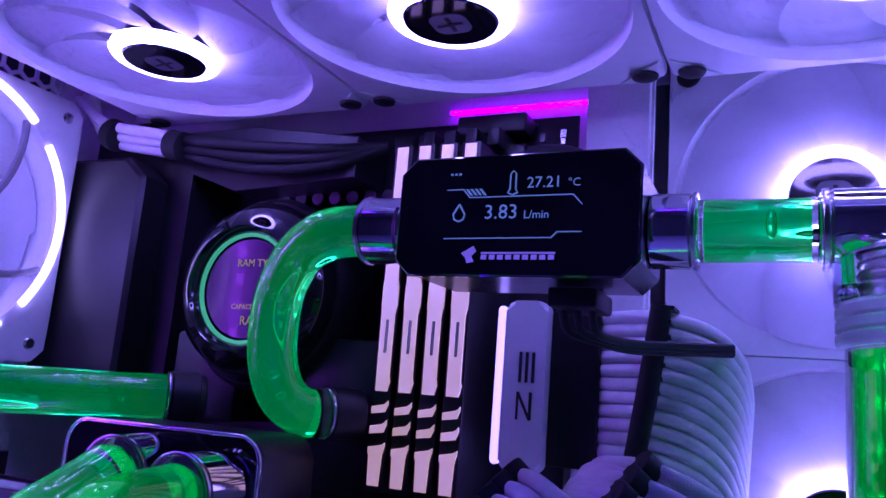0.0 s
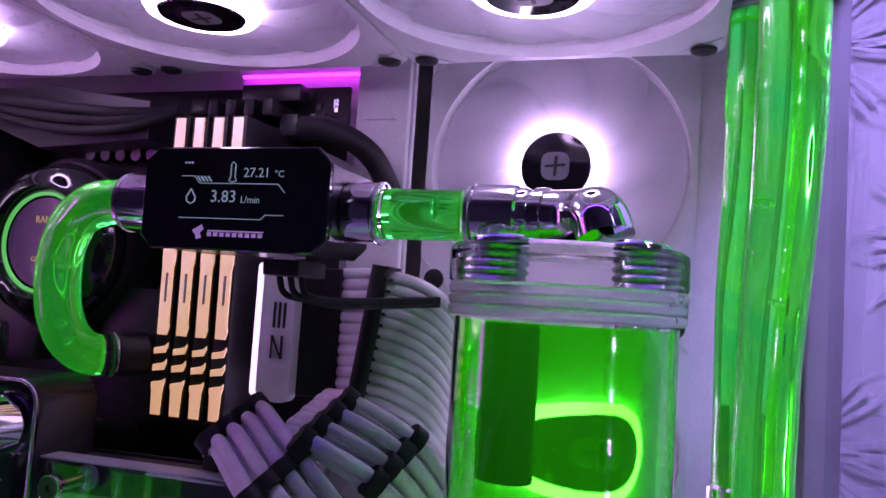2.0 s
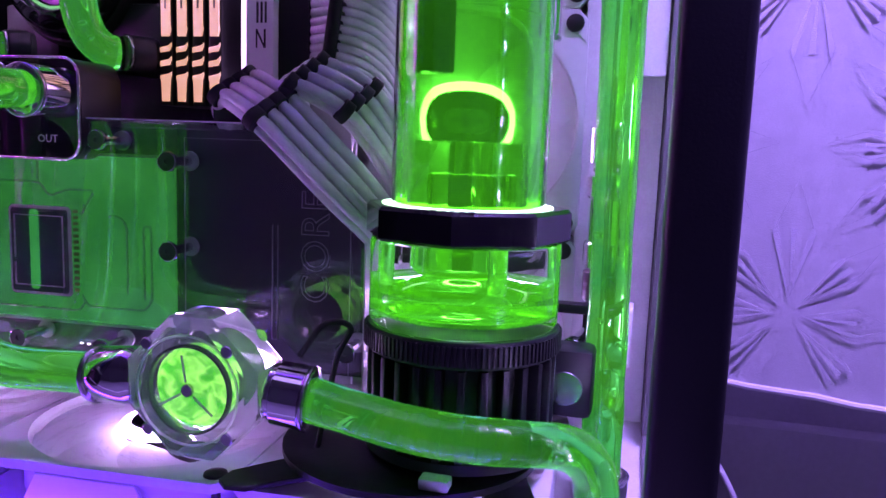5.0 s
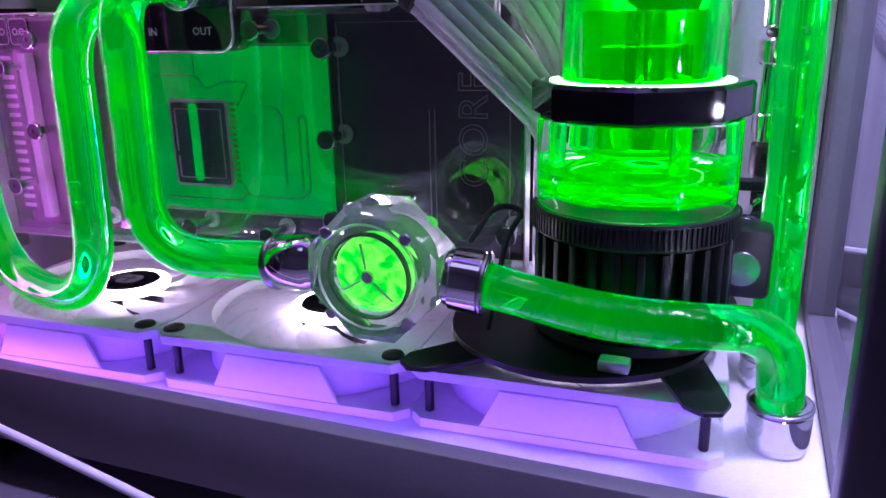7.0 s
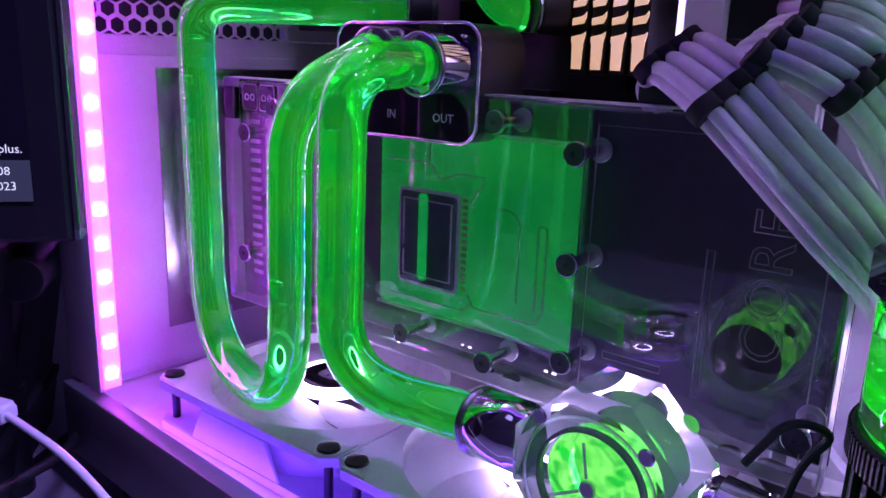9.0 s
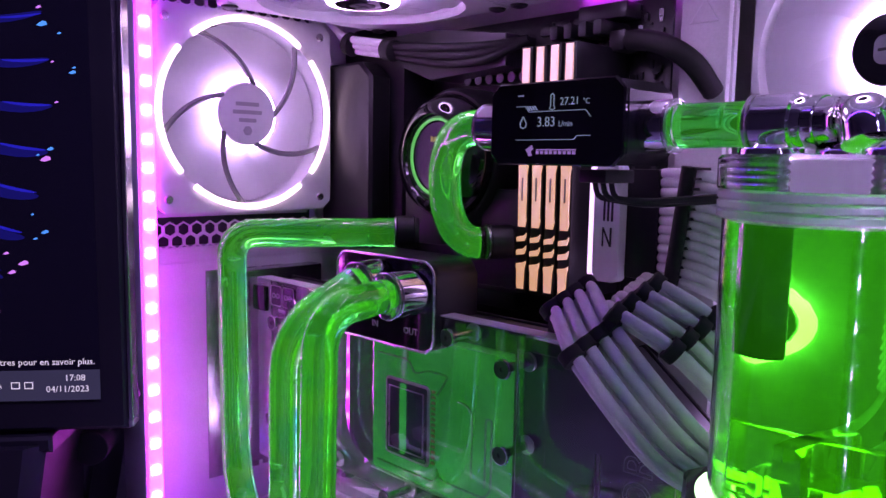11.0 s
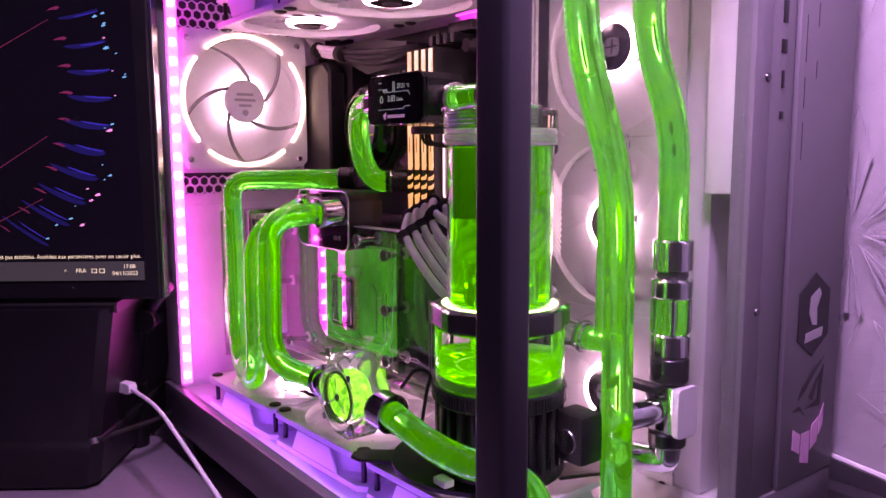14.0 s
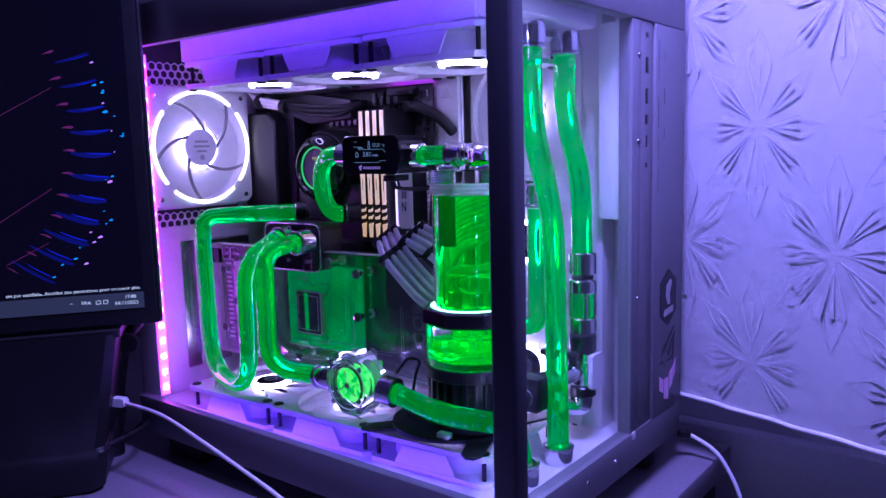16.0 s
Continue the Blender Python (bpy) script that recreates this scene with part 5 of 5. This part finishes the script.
def gpu_bundle(stations, cross, combs, label):
    """Four pairs of strands through the stations, spread along cross, with combs across them."""
    th = thing("sleeved_cable", label, "cable", "power cables")
    cv = Vector(cross)
    d0 = (Vector(stations[-2]) - Vector(stations[2])).normalized()
    nrm = d0.cross(cv).normalized()
    for k in range(4):
        off = cv * ((k - 1.5) / 3)
        for row in (0, 1):
            o2 = nrm * (0.0052 * row * (1 if nrm.y > 0 else -1))
            pts = [Vector(s) + off * (1.0 if i < len(stations) - 2 else 0.85) + o2 for i, s in enumerate(stations)]
            part("cable", pipe(fillet(pts, 0.016, 6), 0.0024, 16), SLEEVE, th)
    for c in combs:
        c = Vector(c) + nrm * (0.0026 * (1 if nrm.y > 0 else -1))
        for k in range(4):
            p = c + cv * ((k - 1.5) / 3)
            part("comb_link", rod(p - d0 * 0.0026, p + d0 * 0.0026, 0.0052, 16), RUBBER, th, "black cable comb")
        part("comb_bar", pipe([c - cv * 0.52, c + cv * 0.52], 0.0030, 14), RUBBER, th)
    return th


gpu_bundle([(-0.0640, 0.2170, 0.2380), (-0.0680, 0.2090, 0.2500), (-0.0560, 0.1960, 0.2550), (-0.0285, 0.1722, 0.2450), (-0.0070, 0.1738, 0.2245), (0.0070, 0.1780, 0.2100), (0.0130, 0.1960, 0.1960), (0.0160, 0.2300, 0.1750)], (0.0055, 0.0170, 0.0100), [(-0.0600, 0.1985, 0.2550), (-0.0285, 0.1728, 0.2445)], "white woven graphics cables with black combs, bent over the card")
gpu_bundle([(-0.0420, 0.2190, 0.2400), (-0.0420, 0.2140, 0.2580), (-0.0200, 0.1900, 0.2605), (0.0020, 0.1950, 0.2500), (0.0130, 0.2110, 0.2300), (0.0220, 0.2400, 0.1950)], (0.0060, 0.0180, 0.0110), [(-0.0210, 0.1915, 0.2600), (0.0025, 0.1958, 0.2492)], "white woven graphics cables with two black combs")
gplug = thing("graphics_plug", "black plugs of the sleeved cables on the graphics card", "power plug")
part("plug", box(-0.0700, -0.0500, 0.1960, 0.2110, 0.2365, 0.2440, 0.0008), BLACK, gplug)
part("plug", box(-0.0480, -0.0280, 0.1960, 0.2110, 0.2365, 0.2440, 0.0008), BLACK, gplug)
feed = thing("fan_cable", "black and white cables along the top of the motherboard", "cable")
for k in range(3):
    part("cable", pipe(fillet([(-0.3060, 0.2370 + 0.004 * k, 0.4090 + 0.003 * k), (-0.2900, 0.2340 + 0.003 * k, 0.3985 - 0.004 * k), (-0.2757, 0.2335 + 0.003 * k, 0.3915 - 0.0035 * k), (-0.2370, 0.2370 + 0.003 * k, 0.3850 - 0.0035 * k)], 0.02, 5), 0.0024, 14), SLEEVE, feed)
part("tie", rod((-0.2790, 0.2362, 0.3895), (-0.2730, 0.2364, 0.3870), 0.0074, 20), RUBBER, feed)
part("tie", rod((-0.2430, 0.2392, 0.3825), (-0.2350, 0.2396, 0.3808), 0.0070, 20), RUBBER, feed)
for k in range(3):
    part("cable", pipe(fillet([(-0.2360, 0.2390 + 0.002 * k, 0.3840 - 0.003 * k), (-0.2000, 0.2420 + 0.002 * k, 0.3800 - 0.005 * k), (-0.1600, 0.2450, 0.3770 - 0.004 * k), (-0.1380, 0.2550, 0.3800)], 0.02, 5), 0.0024, 12), RUBBER, feed, "black cable")
side_feed = thing("fan_cable", "thick black braided cable bent to the case wall", "cable")
part("cable", pipe(fillet([(-0.0800, 0.2640, 0.3740), (-0.0600, 0.2560, 0.3720), (-0.0420, 0.2600, 0.3620), (-0.0400, 0.2780, 0.3480)], 0.014, 6), 0.0052, 12), RUBBER, side_feed)
part("cable_plug", box(-0.0870, -0.0780, 0.2580, 0.2740, 0.3690, 0.3790, 0.0008), BLACK, side_feed)
small = thing("sensor_cable", "thin black looped cable by the flow indicator", "cable")
part("cable", pipe(fillet([(0.0000, 0.140, 0.1480), (0.0080, 0.146, 0.1620), (0.0190, 0.150, 0.1600), (0.0110, 0.152, 0.1480), (0.0030, 0.150, 0.1050)], 0.008, 6), 0.0012, 8), RUBBER, small)

# ---- the screen beside the case ----
MON = Matrix(((-0.579, 0, 0.815, -0.228), (-0.815, 0, -0.579, 0.064), (0, 1, 0, 0.178), (0, 0, 0, 1)))  # x along the screen, y up, z to the viewer
monitor = thing("monitor", "black flat monitor showing a dark picture with blue glints", "monitor")
part("housing", plate([(-0.002, 0.0), (0.600, 0.0), (0.600, 0.350), (-0.002, 0.350)], -0.022, -0.0005, MON, 0.002), BLACK, monitor)
part("bezel_edge", plate([(-0.0045, 0.001), (-0.0022, 0.001), (-0.0022, 0.349), (-0.0045, 0.349)], -0.012, -0.001, MON, 0.0004), STEEL, monitor)
SCR_M = mat("screen_dark", (0.004, 0.004, 0.008), 0.12, emit=(0.003, 0.002, 0.009), strength=0.4, coat=0.4)
screen = part("screen", plate([(0.010, 0.016), (0.590, 0.016), (0.590, 0.340), (0.010, 0.340)], 0.0, 0.0006, MON, 0), SCR_M, monitor, "lit screen with a dark picture")
BAR_M = mat("screen_bar", (0.02, 0.02, 0.03), 0.2, emit=(0.020, 0.021, 0.045), strength=1.0)
BLUE_M = mat("screen_blue", (0.02, 0.02, 0.2), 0.2, emit=(0.010, 0.014, 0.50), strength=0.55)
CYAN_M = mat("screen_cyan", (0.02, 0.2, 0.4), 0.2, emit=(0.05, 0.30, 0.85), strength=0.8)
DEEP_M = mat("screen_deep_blue", (0.01, 0.01, 0.08), 0.2, emit=(0.004, 0.005, 0.10), strength=0.55)
ROSE_M = mat("screen_rose", (0.2, 0.02, 0.1), 0.2, emit=(0.20, 0.03, 0.13), strength=0.25)
PINK_M = mat("screen_pink", (0.4, 0.1, 0.5), 0.2, emit=(0.55, 0.22, 0.75), strength=0.8)
SWHITE = mat("screen_white", (0.5, 0.5, 0.5), 0.3, emit=(0.55, 0.56, 0.62), strength=0.8)


def glint(pts, material, z=0.0008):
    part("screen_shape", plate(pts, z, z + 0.0001, MON, 0), material, screen)


glint([(0.010, 0.016), (0.590, 0.016), (0.590, 0.031), (0.010, 0.031)], BAR_M)
SPINE = [(0.038, 0.240), (0.034, 0.218), (0.030, 0.196), (0.028, 0.176), (0.028, 0.156), (0.031, 0.136), (0.036, 0.117), (0.043, 0.099), (0.053, 0.082), (0.066, 0.067), (0.082, 0.053)]
for i, (s, h) in enumerate(SPINE):
    tilt = radians(18 - 5.2 * i)
    L, W = 0.030 + 0.0012 * i, 0.0024 + 0.00042 * i
    ca, sa = math.cos(tilt), math.sin(tilt)
    shape = [(-0.5, 0.0), (-0.25, 0.9), (0.1, 0.75), (0.5, -0.2), (0.1, -0.35), (-0.3, -0.8)]
    lens = [(0.5 * math.cos(u), 0.55 * math.sin(u) + 0.5 * math.cos(u) ** 2) for u in (2 * math.pi * k / 18 for k in range(18))]
    glint([(s + 0.016 + L * a * ca - W * b * sa, h + L * a * -sa + W * b * ca) for a, b in lens], DEEP_M)
    glint([(s + 0.010 + L * 0.62 * a * ca - W * (0.30 * b + 0.35) * sa, h + L * 0.62 * a * -sa + W * (0.30 * b + 0.35) * ca) for a, b in lens], BLUE_M, 0.0009)
    glint([(s + 0.034 + 0.011 * a * ca - 0.0016 * b * sa, h + 0.005 - 0.011 * a * sa + 0.0016 * b * ca) for a, b in shape], ROSE_M)
rg = random.Random(7)
for k in range(26):
    i = rg.randrange(len(SPINE))
    s, h = SPINE[i]
    s, h, w = s - 0.006 + rg.uniform(-0.006, 0.010), h + rg.uniform(-0.008, 0.008), rg.uniform(0.0006, 0.0020)
    glint([(s + w * math.cos(a + 0.4) * (1 + 0.5 * (a > 3)), h + w * 0.7 * math.sin(a)) for a in (0.2, 1.3, 2.4, 3.5, 4.6, 5.6)], (CYAN_M, PINK_M, CYAN_M)[k % 3], 0.0010)
for s0, h0, s1, h1 in ((0.078, 0.128, 0.125, 0.098), (0.072, 0.215, 0.120, 0.188), (0.085, 0.080, 0.12, 0.062)):
    glint([(s0, h0), (s1, h1), (s1, h1 + 0.0007), (s0, h0 + 0.0005)], ROSE_M)


def screen_words(text, s, h, size, align="CENTER"):
    # the screen's x runs leftwards, so the writing is turned about
    m = MON @ Matrix.Translation((s, h, 0.0011)) @ Matrix.Diagonal((-1, 1, 1, 1))
    ob = words("screen_words", text, size, m, SWHITE, screen, 0.00002, align)
    return ob


screen_words("17:08", 0.0215, 0.0270, 0.0044)
screen_words("04/11/2023", 0.0250, 0.0215, 0.0044)
screen_words("FRA", 0.0590, 0.0238, 0.0046)
screen_words("est pas satisfaite. Accédez aux paramètres pour en savoir plus.", 0.0120, 0.0350, 0.0044, "RIGHT")
glint([(0.0690, 0.0228), (0.0710, 0.0250), (0.0730, 0.0228), (0.0710, 0.0240)], SWHITE)
for s in (0.0470, 0.0410):
    part("tray_icon", pipe([(s, 0.0222, 0), (s + 0.0036, 0.0222, 0), (s + 0.0036, 0.0252, 0), (s, 0.0252, 0), (s, 0.0222, 0)], 0.00028, 5), SWHITE, screen).data.transform(MON @ Matrix.Translation((0, 0, 0.0012)))
bin_m = MON @ Matrix.Translation((0, -0.158, 0))
black_box = thing("black_bin", "tall black tapered plastic bin standing under the monitor", "bin")
bmb = bmesh.new()
rows = []
for h, s0, grow in ((0.0, 0.066, 0.0), (0.006, 0.058, 0.004), (0.040, 0.052, 0.006), (0.044, 0.055, 0.004), (0.152, 0.036, 0.012)):
    rows.append([bmb.verts.new(bin_m @ Vector(c)) for c in ((s0, h, grow - 0.012), (s0 + 0.008, h, grow - 0.004), (0.330, h, grow - 0.004), (0.338, h, grow - 0.012), (0.338, h, -0.17), (s0, h, -0.17))])
for a, b in zip(rows, rows[1:]):
    for k in range(6):
        bmb.faces.new((a[k], a[(k + 1) % 6], b[(k + 1) % 6], b[k]))
bmb.faces.new(rows[0][::-1])
bmb.faces.new(rows[-1])
part("body", bmb, BLACK, black_box)
part("rim", plate([(0.033, 0.148), (0.340, 0.148), (0.340, 0.156), (0.033, 0.156)], -0.172, 0.0025, bin_m, 0.0015), BLACK, black_box)
part("foot_band", plate([(0.0515, 0.0385), (0.339, 0.0385), (0.339, 0.0425), (0.0515, 0.0425)], -0.171, -0.0035, bin_m, 0.001), RUBBER, black_box)
arm = thing("support_stand", "black jointed stand behind the monitor", "stand")
part("arm_bar", pipe(fillet([tuple(MON @ Vector((0.012, 0.002, -0.060))), tuple(MON @ Vector((0.040, -0.030, -0.070))), tuple(MON @ Vector((0.060, -0.100, -0.10)))], 0.02, 5), 0.006, 10), BLACK, arm)
part("arm_joint", rod(tuple(MON @ Vector((0.034, -0.030, -0.055))), tuple(MON @ Vector((0.034, -0.030, -0.082))), 0.010, 18), BLACK, arm)
part("arm_foot", rod(tuple(MON @ Vector((0.060, -0.158, -0.10))), tuple(MON @ Vector((0.060, -0.098, -0.10))), 0.010, 18), BLACK, arm)

# ---- white cables on the desk ----
usb = thing("usb_cable", "white charging cable plugged into the black bin's side", "cable")
part("plug", plate(round_rect(0.016, 0.0085, 0.002), -0.004, 0.004, pose(-0.2830, 0.0500, 0.0955, 90, 0, 20), 0.0008), PLASTIC, usb)
part("cable", pipe(fillet([(-0.2760, 0.0520, 0.0950), (-0.2200, 0.0560, 0.0945), (-0.1320, 0.0550, 0.0770), (-0.0500, 0.0550, 0.0578), (0.0121, 0.0550, 0.0375), (0.0600, 0.0500, 0.0225), (0.10, -0.1, 0.0222)], 0.05, 8), 0.0017, 10), PLASTIC, usb)
power = thing("power_cable", "white cable plugged into the case's lower corner", "cable")
part("plug", rod((0.1440, 0.3935, 0.0470), (0.1520, 0.4010, 0.0450), 0.0040, 14), BLACK, power)
part("cable", pipe(fillet([(0.1520, 0.4010, 0.0450), (0.1800, 0.4030, 0.0330), (0.2050, 0.4030, -0.0090), (0.2150, 0.4030, -0.1500), (0.2150, 0.4030, -0.7480)], 0.03, 8), 0.0020, 10), PLASTIC, power)
dark_cable = thing("desk_cable", "black cable lying behind the bin", "cable")
part("cable", pipe(fillet([(-0.3600, 0.0900, 0.0240), (-0.3200, 0.1000, 0.0560), (-0.2900, 0.0800, 0.0600), (-0.27, 0.02, 0.06)], 0.03, 6), 0.0025, 10), RUBBER, dark_cable)

# ---- the patterned blind by the wall ----
BL = Matrix(((0.958, 0, -0.287, 0.160), (-0.287, 0, -0.958, 0.398), (0, 1, 0, 0), (0, 0, 0, 1)))  # x along, y up, z to the viewer
blind = thing("window_blind", "pale fabric blind with a raised pattern of diamond stars", "blind")
bmf = bmesh.new()
cols, rws = 60, 40
grid = [[bmf.verts.new(BL @ Vector((-0.06 + 0.80 * i / cols, 0.086 + 0.85 * j / rws, 0.0016 * math.sin(i * 0.9) + 0.0012 * noise.noise(Vector((i * 0.4, j * 0.3, 0)))))) for i in range(cols + 1)] for j in range(rws + 1)]
for j in range(rws):
    for i in range(cols):
        bmf.faces.new((grid[j][i], grid[j][i + 1], grid[j + 1][i + 1], grid[j + 1][i]))
bmesh.ops.solidify(bmf, geom=bmf.faces[:], thickness=-0.0012)
part("fabric", bmf, BLIND, blind)
part("hem", pipe([tuple(BL @ Vector((-0.06 + 0.02 * i, 0.0850 + 0.0006 * math.sin(i * 2.1), 0.0018))) for i in range(41)], 0.0022, 8), BLIND, blind)
for ci in range(-1, 6):
    for cj in range(0, 4):
        cx, cz = 0.058 + 0.072 * ci, 0.134 + 0.210 * cj + (0.105 if ci % 2 else 0)
        for a in range(8):
            t = radians(45 * a)
            long = (0.062, 0.074, 0.086)[0 if a % 4 == 0 else (2 if a % 4 == 2 else 1)]
            wide = 0.24 if a % 2 == 0 else 0.17
            stroke = 0.10

            def at(r, da):
                return cx + r * math.cos(t + da), cz + r * math.sin(t + da)

            for s in (-1, 1):
                for tri in ([at(0.009, 0), at(long * 0.60, s * wide), at(long * 0.66, s * wide * 0.72)], [at(long * 0.60, s * wide), at(long * 0.66, s * wide * 0.72), at(long * 0.97, 0)], [at(0.014, 0), at(long * 0.62, s * 0.035), at(long * 0.62, 0)]):
                    if min(y for x, y in tri) < 0.089 or min(x for x, y in tri) < -0.055:
                        continue
                    part("pattern_stroke", plate(tri, 0.0022, 0.0025, BL, 0), BLINDPRINT, blind)
part("sill_board", box(-0.30, 0.80, 0.470, 0.490, -0.05, 0.030, 0.002), WALLPAINT, blind)
